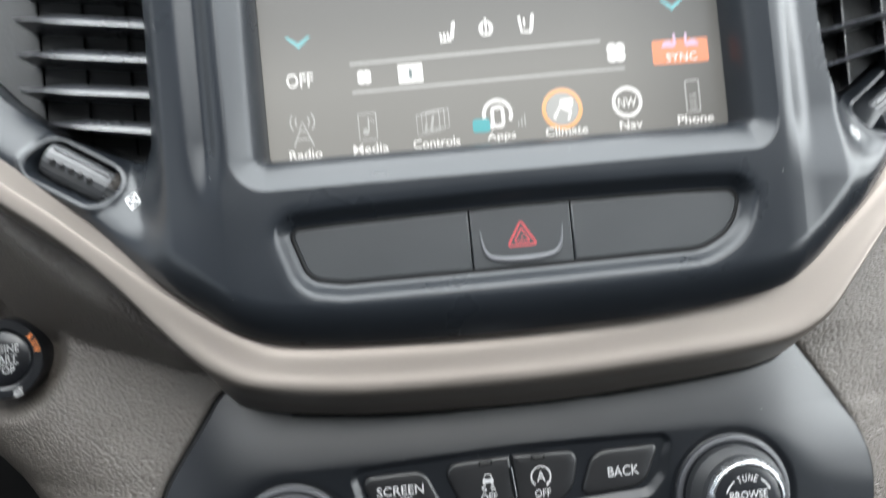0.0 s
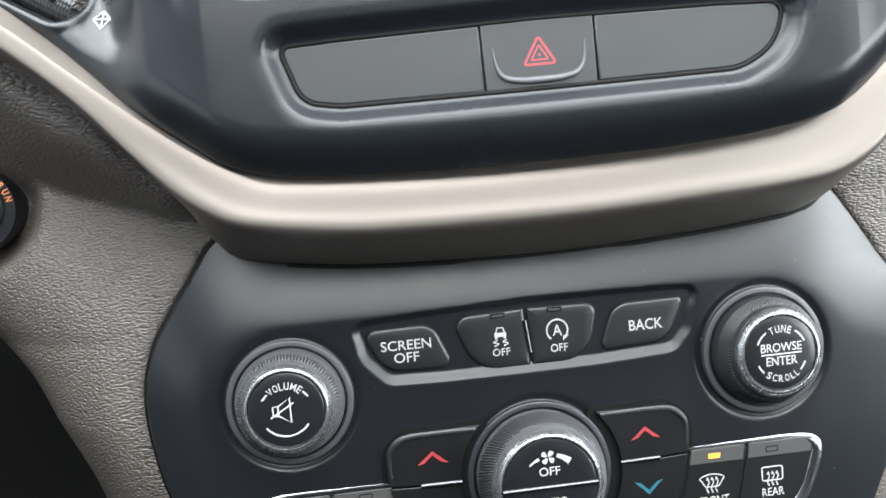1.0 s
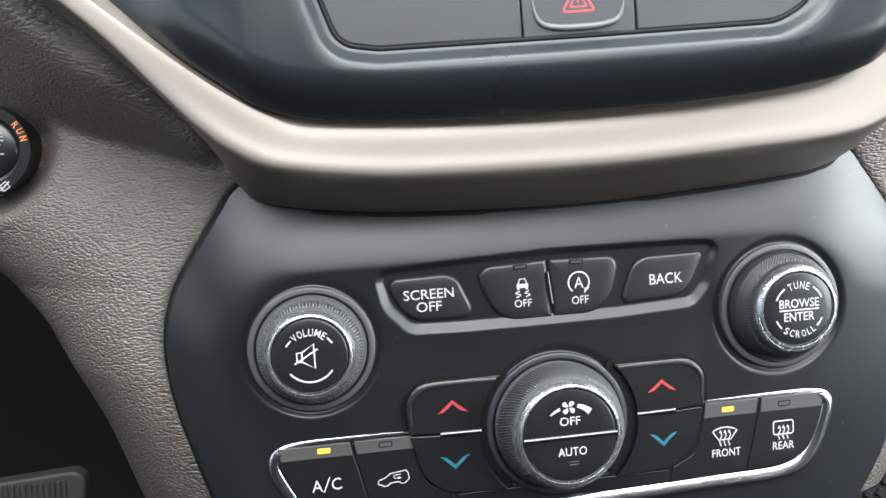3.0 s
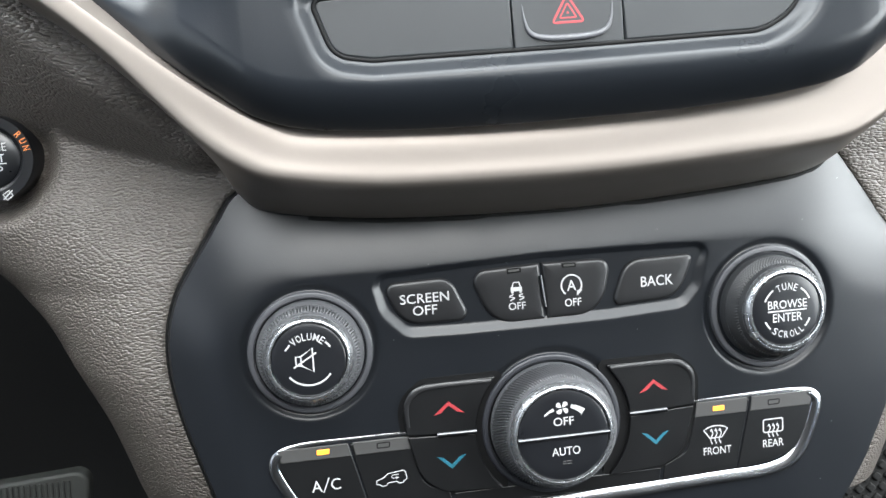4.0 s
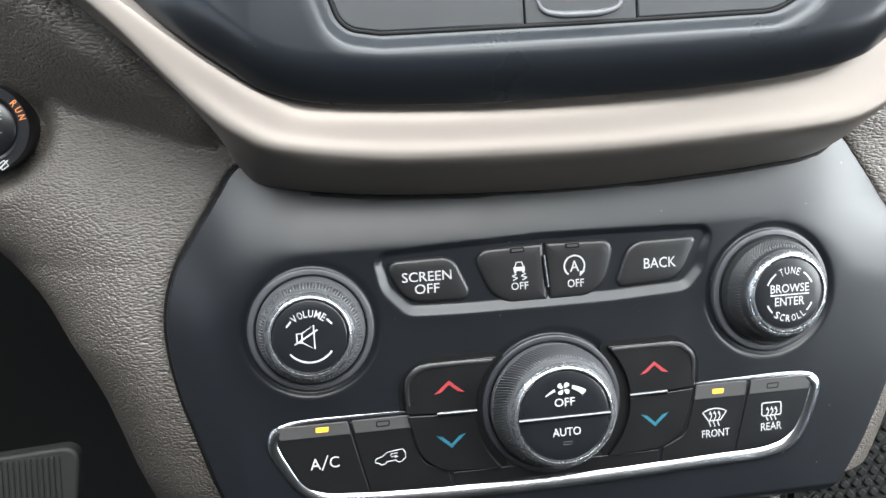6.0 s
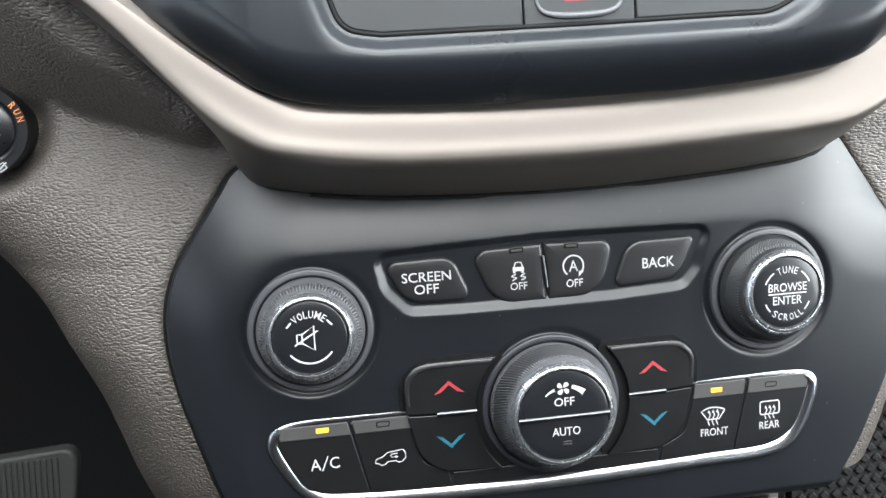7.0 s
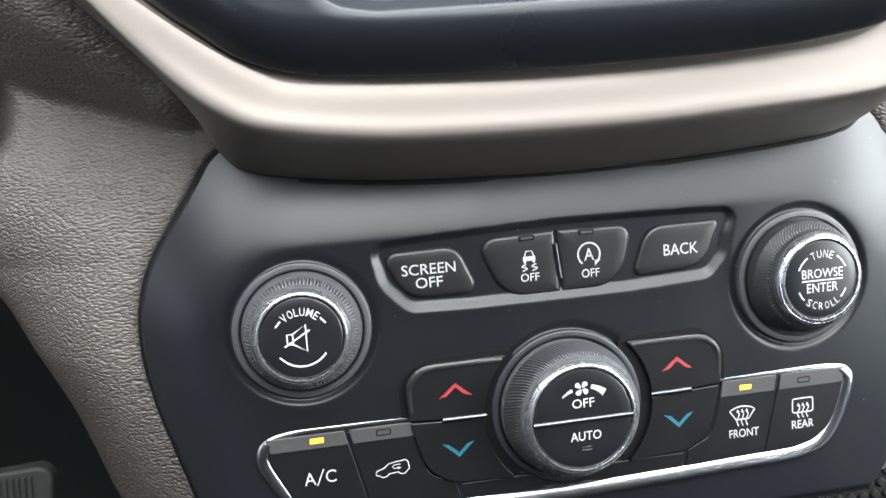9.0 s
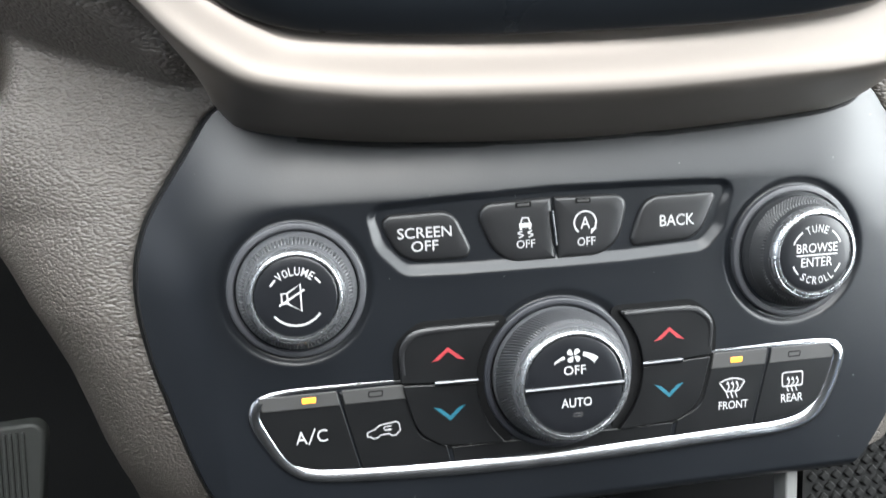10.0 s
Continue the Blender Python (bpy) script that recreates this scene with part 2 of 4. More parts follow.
def inset(pts, d):
    """The anticlockwise polygon moved inwards by d."""
    out = []
    n = len(pts)
    for i in range(n):
        a, p, b = (Vector(pts[k % n]) for k in (i - 1, i, i + 1))
        u, v = (p - a), (b - p)
        u = u.normalized() if u.length > 1e-6 else v.normalized()
        v = v.normalized() if v.length > 1e-6 else u
        m = Vector((-u.y - v.y, u.x + v.x))
        m = m.normalized() if m.length > 1e-6 else Vector((-u.y, u.x))
        k = max(0.45, m.dot(Vector((-u.y, u.x))))
        out.append((p.x + m.x * d / k, p.y + m.y * d / k))
    return out


def slab(outline, back, front, bevel=0.6, crown=0.0):
    """A plate with rounded front edges; front lies nearer to the eye, so front < back."""
    steps = [(0, back), (0, front + bevel), (0.12 * bevel, front + 0.5 * bevel), (0.45 * bevel, front + 0.14 * bevel), (bevel, front)]
    if isinstance(outline, tuple):
        pts, rs = [tuple(p) for p in outline[0]], outline[1]
        rs = list(rs) if isinstance(rs, (list, tuple)) else [rs] * len(pts)
        if area2(pts) < 0:
            pts, rs = pts[::-1], rs[::-1]
        rings = [[(x, y, z) for x, z in rounded(inset(pts, d), [max(r - d, 0.08) for r in rs])] for d, y in steps]
        outline = rounded(pts, [max(r, 0.08) for r in rs])
    else:
        rings = [[(x, y, z) for x, z in (inset(outline, d) if d else outline)] for d, y in steps]
    n = len(outline)
    if crown:
        cx, cz = (sum(p[k] for p in outline) / n for k in (0, 1))
        for s in (0.75, 0.45, 0.15):
            rings.append([(cx + (x - cx) * s, front - crown * (1 - s * s), cz + (z - cz) * s) for x, _, z in rings[4]])
    verts = [v for ring in rings for v in ring]
    faces = []
    for k in range(len(rings) - 1):
        for i in range(n):
            j = (i + 1) % n
            faces.append((k * n + i, k * n + j, (k + 1) * n + j, (k + 1) * n + i))
    last = len(verts)
    verts += rings[-1]
    faces.append(tuple(last + i for i in range(n)))
    faces.append(tuple(reversed(range(n))))
    return verts, faces


def lathe(profile, cx, cz, n=96, close=True, knurl=0.0, rows=(), twist=0, slant=0.0):
    """A turned shape: profile of (radius, y) from back to front. Rows named in rows are ribbed by knurl."""
    verts, faces = [], []
    for k, (r, y) in enumerate(profile):
        for i in range(n):
            rr = r + (knurl if (k in rows and (i + twist * k) % 4 < 2) else 0)
            a = 2 * math.pi * (i + slant * k) / n
            verts.append((cx + rr * math.cos(a), y, cz + rr * math.sin(a)))
    for k in range(len(profile) - 1):
        for i in range(n):
            j = (i + 1) % n
            faces.append((k * n + i, k * n + j, (k + 1) * n + j, (k + 1) * n + i))
    if close:
        last = (len(profile) - 1) * n
        faces.append(tuple(last + i for i in range(n)))
    return verts, faces


def smooth_path(pts, n=6, closed=False):
    """A Catmull-Rom curve through points of any dimension."""
    P = [np.array(p, float) for p in pts]
    if closed:
        P = [P[-1], *P, P[0], P[1]]
    else:
        P = [2 * P[0] - P[1], *P, 2 * P[-1] - P[-2]]
    out = []
    for i in range(1, len(P) - 2):
        a, b, c, d = P[i - 1:i + 3]
        for k in range(n):
            t = k / n
            out.append(0.5 * (2 * b + (c - a) * t + (2 * a - 5 * b + 4 * c - d) * t * t + (3 * b - a - 3 * c + d) * t ** 3))
    if not closed:
        out.append(P[-2])
    return out


def bead(path, widths, base, height, closed=False, k=6, lean=0.0):
    """A half-round moulding along a path (x, z). widths: one, or one for each point. lean: how much its face looks upwards."""
    n = len(path)
    ws = widths if isinstance(widths, (list, tuple)) else [widths] * n
    verts, faces = [], []
    for i in range(n):
        a = path[i - 1] if (i or closed) else path[i]
        b = path[(i + 1) % n] if (i < n - 1 or closed) else path[i]
        d = Vector((b[0] - a[0], b[1] - a[1])).normalized()
        nx, nz = -d.y, d.x
        for j in range(k + 1):
            w = math.pi * j / k
            off, up = math.cos(w) * ws[i] / 2, math.sin(w) * height * min(1, ws[i] / max(ws))
            verts.append((path[i][0] + nx * off, base - up + lean * (nz * off - ws[i] / 2), path[i][1] + nz * off))
    for i in range(n if closed else n - 1):
        p, q = i * (k + 1), ((i + 1) % n) * (k + 1)
        for j in range(k):
            faces.append((p + j, p + j + 1, q + j + 1, q + j))
    if not closed:
        faces.append(tuple(range(k, -1, -1)))
        faces.append(tuple((n - 1) * (k + 1) + j for j in range(k + 1)))
    return verts, faces


def stroke(path, width, y, closed=False):
    """A printed line."""
    return bead(path, width, y, 0.05, closed, k=2)


def arc(cx, cz, r, a0, a1, n=14):
    return [(cx + r * math.cos(radians(a0 + (a1 - a0) * i / n)), cz + r * math.sin(radians(a0 + (a1 - a0) * i / n))) for i in range(n + 1)]


def flat(pts, y, thick=0.06):
    """A printed filled shape."""
    pts = list(pts)
    if area2(pts) < 0:
        pts = pts[::-1]
    n = len(pts)
    verts = [(x, y, z) for x, z in pts] + [(x, y - thick, z) for x, z in pts]
    faces = [tuple(range(n, 2 * n)), tuple(reversed(range(n)))]
    faces += [(i, (i + 1) % n, n + (i + 1) % n, n + i) for i in range(n)]
    return verts, faces


def text_shape(s, bold=0.02):
    cu = bpy.data.curves.new("text", "FONT")
    cu.body, cu.offset, cu.resolution_u = s, bold, 3
    ob = bpy.data.objects.new("text", cu)
    scene.collection.objects.link(ob)
    me = bpy.data.meshes.new_from_object(ob.evaluated_get(bpy.context.evaluated_depsgraph_get()))
    shape = [tuple(v.co) for v in me.vertices], [tuple(p.vertices) for p in me.polygons]
    bpy.data.objects.remove(ob)
    bpy.data.curves.remove(cu)
    bpy.data.meshes.remove(me)
    return shape


def words(s, cx, cz, width, height, y, bold=0.006, turn=0.0):
    """Lettering of a given size, centred on (cx, cz), on the surface y."""
    v, f = text_shape(s, bold)
    xs, zs = [p[0] for p in v], [p[1] for p in v]
    x0, x1, z0, z1 = min(xs), max(xs), min(zs), max(zs)
    c, sn = math.cos(radians(turn)), math.sin(radians(turn))
    out = []
    for px, pz, _ in v:
        a = ((px - x0) / (x1 - x0) - 0.5) * width
        b = ((pz - z0) / (z1 - z0) - 0.5) * height
        out.append((cx + a * c - b * sn, y - 0.06, cz + a * sn + b * c))
    return out, f


def arc_words(s, cx, cz, r, mid, spread, size, y, below=False):
    """Letters set one by one round a circle; mid and spread in degrees."""
    wide = {"I": 0.35, "M": 1.2, "W": 1.3, "E": 0.85, "L": 0.8, "T": 0.9}
    ws = [wide.get(ch, 1.0) for ch in s]
    total, at, shapes = sum(ws), 0.0, []
    for ch, w in zip(s, ws):
        f = (at + w / 2) / total - 0.5
        at += w
        a = mid + (f if below else -f) * spread
        turn = a + 90 if below else a - 90
        shapes.append(words(ch, cx + r * math.cos(radians(a)), cz + r * math.sin(radians(a)),
                            size * 0.64 * w, size, y, turn=turn))
    return joined(*shapes)


def sheet(points, rows, cols):
    """A surface of rows x cols points."""
    return points, [(i * cols + j, i * cols + j + 1, (i + 1) * cols + j + 1, (i + 1) * cols + j)
                    for i in range(rows - 1) for j in range(cols - 1)]


def distance(x, z, pts):
    """Signed distance to a polygon (x, z); inside is negative. x, z: arrays."""
    best, inside = np.full(np.shape(x), 1e9), np.zeros(np.shape(x), bool)
    for (ax, az), (bx, bz) in zip(pts, pts[1:] + pts[:1]):
        ex, ez = bx - ax, bz - az
        t = np.clip(((x - ax) * ex + (z - az) * ez) / (ex * ex + ez * ez + 1e-12), 0, 1)
        best = np.minimum(best, (x - ax - t * ex) ** 2 + (z - az - t * ez) ** 2)
        cross = (az > z) != (bz > z)
        inside ^= cross & (x < (bx - ax) * (z - az) / (bz - az + 1e-12) + ax)
    return np.where(inside, -1, 1) * np.sqrt(best)


def step(a, b, v):
    t = np.clip((v - a) / (b - a), 0, 1)
    return t * t * (3 - 2 * t)


def box(x0, x1, y0, y1, z0, z1):
    """A plain block in metres, as a shape in millimetres."""
    v = [(x * 1000, y * 1000, z * 1000) for x in (x0, x1) for y in (y0, y1) for z in (z0, z1)]
    return v, [(0, 1, 3, 2), (4, 6, 7, 5), (0, 4, 5, 1), (2, 3, 7, 6), (0, 2, 6, 4), (1, 5, 7, 3)]


# ---- the cabin that closes the place ----
def wall(name, label, *shapes, mat=TRIM_DARK):
    ob = part(name, joined(*shapes), mat, None, smooth=False)
    return tagged(ob, label, "cabin", kind="structure")


wall("floor", "dark carpeted car floor", box(-0.75, 0.75, -2.0, 0.75, -0.03, 0.0))
wall("ceiling", "grey cloth car headliner ending at the windscreen", box(-0.75, 0.75, -2.0, -0.36, 1.34, 1.37), mat=HEADLINER)
for side, word in ((-1, "driver"), (1, "passenger")):
    x0, x1 = sorted((side * 0.75, side * 0.79))
    wall("wall_" + word, "dark door lining with a window opening",
         box(x0, x1, -2.0, 0.75, 0.0, 0.92), box(x0, x1, -2.0, 0.75, 1.28, 1.37),
         box(x0, x1, -2.0, -1.10, 0.92, 1.28), box(x0, x1, 0.10, 0.75, 0.92, 1.28))
wall("wall_rear", "dark cabin rear", box(-0.75, 0.75, -2.04, -2.0, 0.0, 1.37))
wall("wall_front", "dark footwell firewall", box(-0.75, 0.75, 0.70, 0.75, 0.0, 1.02))
# Added out of view to keep driver-side light off the leather.
wall("driver_shade_block", "unseen dark block added to shade the leather dashboard", box(-0.75, -0.34, -0.45, 0.05, 0.55, 0.88))
wall("dashboard_top", "dark dashboard top", box(-0.75, 0.75, 0.16, 0.70, 0.92, 0.95))

# ---- curves that the fascias share ----
EDGE = [(-66, 100), (-60, 104.5), (-50, 112), (-38, 119), (-26, 123.5), (-7, 129), (5, 132.5), (21, 135), (35, 134.5), (48, 130.5),
        (60, 123), (72, 115), (80, 109.5), (92, 100)]
EDGE_Z = np.array([p[0] for p in EDGE], float)
EDGE_X = np.array([p[1] for p in EDGE], float)


def panel_edge(z):
    """Half width of the control panel at height z."""
    k = np.clip(np.searchsorted(EDGE_Z, z) - 1, 1, len(EDGE_Z) - 3)
    a, b, c, d = EDGE_X[k - 1], EDGE_X[k], EDGE_X[k + 1], EDGE_X[k + 2]
    t = np.clip((z - EDGE_Z[k]) / (EDGE_Z[k + 1] - EDGE_Z[k]), -1, 2)
    return 0.5 * (2 * b + (c - a) * t + (2 * a - 5 * b + 4 * c - d) * t * t + (3 * b - a - 3 * c + d) * t ** 3)


def panel_right(z):
    """The panel's passenger edge, which reaches a little further out."""
    return panel_edge(z) + 4.6 + 3.4 * step(-42, 0, z) + 4.0 * step(20, 70, z)


TOP = [(-186, 176), (-170, 163), (-153, 149.8), (-136, 135.2), (-118.5, 120.6), (-104, 109.8), (-92, 102.8), (-82, 99.2), (-55, 97.3), (-19, 96.4),
       (19, 97), (56, 99.7), (78, 101.7), (91, 105.3), (103, 111.8), (114, 119.5), (126.5, 130), (143.5, 146.5), (162, 165)]
CREST = [(-186, 170), (-170, 156), (-153, 142.5), (-137, 127.5), (-124, 112), (-114.5, 101.8), (-104, 94.0), (-91, 88.4), (-60, 84.0), (-19, 83),
         (19, 83.4), (58, 85.5), (80, 86.8), (98, 89.5), (112, 96.8), (121, 106.5), (128, 115), (143, 133.5), (162, 153)]
FOOT = [(-186, 161), (-168, 147), (-151, 134), (-136, 120), (-122, 105), (-112, 92), (-106, 81), (-96, 74.5), (-62, 69.5), (-19, 67.4),
        (19, 67.3), (60, 69.5), (84, 71.5), (103, 74), (116, 80), (126, 92), (133, 102), (150, 122), (168, 143)]
TOP_C, CREST_C, FOOT_C = (smooth_path(c, 7) for c in (TOP, CREST, FOOT))

POCKET = rounded([(-64.4, 50.2), (-37.2, 51.6), (-2.6, 52.9), (41.3, 52.6), (62.2, 51.9), (58.0, 35.6), (51.6, 28.2), (22.9, 26.8), (-1.6, 26.6), (-33.2, 26.6), (-52.8, 27.2), (-61.6, 36.4)],
                 [5, 20, 30, 20, 4.5, 9, 8, 30, 30, 30, 8, 12])


# ---- lower control panel ----
control_panel = thing("control_panel", "satin black audio and climate control panel with knobs and buttons", "control panel")


def panel_depth(x, z):
    """How far the panel's face lies behind its flat middle."""
    dx, dz = np.maximum(np.abs(x) - 86, 0), np.maximum(z - 25, 0)
    d = np.maximum(np.hypot(dx, dz) - (26.0 + 0.8 * step(0, 70, x)), 0)
    side = dx * dx / (dx * dx + dz * dz + 1) * np.where(x > 0, step(32, 76, z), 0.5 * step(-45, 45, z))
    d = d * np.where(x > 0, step(22, 58, z), 1.0)
    y = (0.24 + 0.06 * side) * (np.sqrt(d * d + 1.5 + 110 * side) - np.sqrt(1.5 + 110 * side)) + (0.0014 + 0.0042 * side) * d * d
    low = np.maximum(-54 - z, 0)
    y = y + 0.19 * low * low
    p = distance(x, z, POCKET)
    wall = 3.5 - 1.6 * step(42, 50, z)
    y = y + 1.65 * (0.82 * np.clip((0.2 - p) / wall, 0, 1) + 0.18 * (1 - step(-wall - 0.4, 0.9, p))) - 0.10 * np.exp(-((p - 1.0) / 1.8) ** 2) * step(44, 36, z)
    for kx, kz, kr in ((-86.7, 25.2, 21.7), (84.6, 25.3, 23.2), (-1.7, -10.2, 26.1)):
        r = np.hypot(x - kx, z - kz)
        y = y + 1.3 * np.exp(-((r - kr - 0.6) / 1.4) ** 2)
    return y


zs = np.linspace(-63, 88, 340)
us = np.concatenate([[-1.02, -1.01, -1.003], np.linspace(-1, 1, 540), [1.003, 1.01, 1.02]])
half = np.where(us[None, :] > 0, panel_right(zs)[:, None], panel_edge(zs)[:, None])
gx = np.clip(us, -1, 1)[None, :] * half + np.sign(us)[None, :] * np.where(np.abs(us) > 1, np.minimum((np.abs(us) - 1) * 300, 1.6), 0)[None, :]
gz = np.broadcast_to(zs[:, None], gx.shape)
gy = panel_depth(np.clip(us, -1, 1)[None, :] * half, gz) + np.where(np.abs(us) > 1, ((np.abs(us) - 1) * 1000) ** 1.0 * 0.55, 0)[None, :]
part("fascia", sheet(list(zip(gx.ravel(), gy.ravel(), gz.ravel())), *gx.shape), PLASTIC, control_panel, "satin black moulded fascia")
for side in (-1, 1):
    line = [(side * (float(panel_right(z) if side > 0 else panel_edge(z)) + 0.9), z) for z in np.linspace(-63, 84, 90)]
    v, fcs = bead(line, 2.6, 0, 0.6)
    v = [(x, y + float(panel_depth(np.array([x - side * 1.2]), np.array([z]))[0]) + 3.0, z) for x, y, z in v]
    part("seam", (v, fcs), SEAM, control_panel)


def leaning(shape, cx, cz, tx, tz, face):
    """Shears a knob so that its axis runs from (cx, cz) on the panel to (tx, tz) at its face."""
    return [(x + (tx - cx) * min(y, 0) / face, y, z + (tz - cz) * min(y, 0) / face) for x, y, z in shape[0]], shape[1]


def knob(name, label, cx, cz, tx, tz, flange_r, base_r, ring_r, cap_r, face, ribs, twist, bands, depth=0.8, flange=FLANGE, slant=0.0, skin=RUBBER):
    """A turned knob in a grey surround: body with a smooth skirt and a ribbed band, chrome ring, cap."""
    lip, top, rows = -2.6, face + 3.2, 12
    a, b = bands
    side = [(base_r - 0.55 - (base_r - ring_r - 1.1) * (k / rows) ** 0.9, lip + (top - lip) * k / rows) for k in range(rows + 1)]
    profile = [(base_r - 0.1, 2.5), (base_r, -0.4), (base_r - 0.1, -1.3), (base_r - 0.45, -2.0)] + side + [(ring_r + 0.35, top - 0.5), (ring_r - 0.6, top - 0.6)]
    body = part(name, leaning(lathe(profile, cx, cz, ribs * 4, knurl=depth, rows=range(4 + a, 4 + b), twist=twist, slant=slant), cx, cz, tx, tz, face), skin, control_panel, label)
    part("surround", lathe([(flange_r, 4.0), (flange_r, -0.3), (flange_r - 0.25, -0.75), (flange_r - 0.7, -0.95), (flange_r - 1.9, -0.95), (flange_r - 2.25, -0.6), (flange_r - 2.35, 1.6), (base_r - 0.5, 1.8)],
                           cx, cz, 128, close=False), flange, body, "plastic surround ring")
    w = ring_r - cap_r
    ring = [(ring_r - 0.3, face + 3.2), (ring_r + 0.1, face + 2.7), (ring_r + 0.1, face + 2.0)]
    ring += [(ring_r, face + 1.7), (ring_r - 0.15, face + 1.35), (ring_r - 0.4, face + 0.98), (cap_r + 0.70 * w, face + 0.60), (cap_r + 0.62 * w, face + 0.62), (cap_r + 0.56 * w, face + 0.40), (cap_r + 0.44 * w, face + 0.16), (cap_r + 0.3 * w, face + 0.04), (cap_r + 0.16 * w, face + 0.05)]
    ring += [(cap_r + 0.22, face + 0.25), (cap_r + 0.14, face + 0.9), (cap_r + 0.14, face + 2.0)]
    part("chrome_ring", leaning(lathe(ring, cx, cz, 128, close=False), cx, cz, tx, tz, face), RING, body, "polished chrome ring")
    part("cap", leaning(lathe([(cap_r, face + 2.0), (cap_r, face + 0.85), (cap_r - 0.25, face + 0.5), (cap_r - 0.9, face + 0.3), (cap_r * 0.75, face + 0.12), (cap_r * 0.4, face)], cx, cz, 96), cx, cz, tx, tz, face),
         CAP, body, "black knob cap")
    return body


VF = -13.0
volume = knob("volume_knob", "ribbed black volume knob", -86.7, 25.2, -87.2, 25.7, 21.7, 18.8, 14.9, 12.65, VF, 96, 0, (5, 10))
f = VF
vx, vz = -87.2, 25.7
part("legend", joined(arc_words("VOLUME", vx, vz, 8.1, 90, 86, 2.5, f), stroke([(vx - 7.5, vz + 4.0), (vx - 5.9, vz + 5.8)], 0.6, f), stroke([(vx + 5.9, vz + 5.8), (vx + 7.5, vz + 4.0)], 0.6, f),
                      stroke([(vx - 4.3, vz - 1.6), (vx - 4.3, vz + 1.5), (vx - 2.6, vz + 1.5), (vx + 1.4, vz + 4.1), (vx + 1.4, vz - 4.1), (vx - 2.6, vz - 1.6)], 0.55, f, True),
                      stroke([(vx - 2.6, vz + 1.5), (vx - 2.6, vz - 1.6)], 0.5, f), stroke([(vx - 5.2, vz - 2.2), (vx + 2.6, vz + 2.4)], 0.55, f),
                      stroke(arc(vx, vz, 8.6, 217, 323), 0.62, f)), WHITE, volume, "white printed volume legend")
TK = -13.5
tx, tz = 84.5, 26.4
tune = knob("tune_knob", "diamond-knurled black tuning knob", 84.6, 25.3, tx, tz, 23.2, 19.6, 15.7, 13.25, TK, 100, 2, (2, 10), 0.95, skin=KNURL)
f = TK
part("legend", joined(arc_words("TUNE", tx, tz, 8.7, 90, 58, 2.6, f), arc_words("SCROLL", tx, tz, 8.9, 270, 82, 2.5, f, below=True),
                      words("BROWSE", tx, tz + 2.2, 15.0, 3.1, f), words("ENTER", tx, tz - 2.6, 11.4, 3.1, f), stroke([(tx - 7.5, tz - 0.2), (tx + 7.5, tz - 0.2)], 0.5, f),
                      stroke(arc(tx, tz, 9.3, 125, 157, 6), 0.6, f), stroke(arc(tx, tz, 9.3, 23, 55, 6), 0.6, f),
                      stroke(arc(tx, tz, 9.3, 203, 224, 6), 0.6, f), stroke(arc(tx, tz, 9.3, 316, 337, 6), 0.6, f)), WHITE, tune, "white printed tuning legend")
FF = -17.0
fx, fz = -1.75, -9.4
fan = knob("fan_knob", "ribbed black fan speed knob", -1.7, -10.2, fx, fz, 26.1, 23.0, 18.8, 16.5, FF, 132, 0, (1, 11), 1.1, DARK_FLANGE, -1.3)
f = FF


def blade(a):
    """One swept vane of the fan symbol."""
    c, s = math.cos(radians(a)), math.sin(radians(a))
    shape = [(0.3, 0.0), (0.9, 0.75), (1.9, 1.05), (2.5, 0.55), (2.6, -0.2), (2.1, -0.75), (1.4, -0.5), (0.8, -0.35)]
    return flat([(fx - 0.3 + u * c - v * s, fz + 10.1 + u * s + v * c) for u, v in shape], f)


part("legend", joined(*[blade(a) for a in (45, 135, 225, 315)], words("OFF", fx, fz + 5.3, 7.3, 3.0, f), words("AUTO", fx + 0.4, fz - 5.5, 10.2, 3.0, f),
                      stroke(arc(fx, fz, 10.3, 131, 109, 6), [0.5, 0.6, 0.7, 0.8, 0.9, 1.0, 1.1], f), stroke(arc(fx, fz, 10.8, 75, 48, 6), [1.3, 1.45, 1.6, 1.75, 1.9, 2.05, 2.2], f)),
     WHITE, fan, "white printed fan legend")
part("divider", joined(bead([(fx - 16.5, fz - 0.3), (fx + 16.5, fz - 0.3)], 1.7, FF + 0.5, 1.1, k=10)), BAR, fan, "chrome dividing bar")
part("indicator", joined(stroke([(fx - 0.9, fz - 9.2), (fx + 2.3, fz - 9.2), (fx + 2.3, fz - 10.2), (fx - 0.9, fz - 10.2)], 0.22, f, True)), STRIP, fan)


def button(name, outline, r, front, legend=(), label="", mat=BUTTON, bevel=1.4, crown=0.25, back=6.0, ink=WHITE):
    b = part(name, slab((outline, r), back, front, bevel, crown), mat, control_panel, label)
    if legend:
        part("legend", joined(*legend), ink, b, "printed legend")
    return b


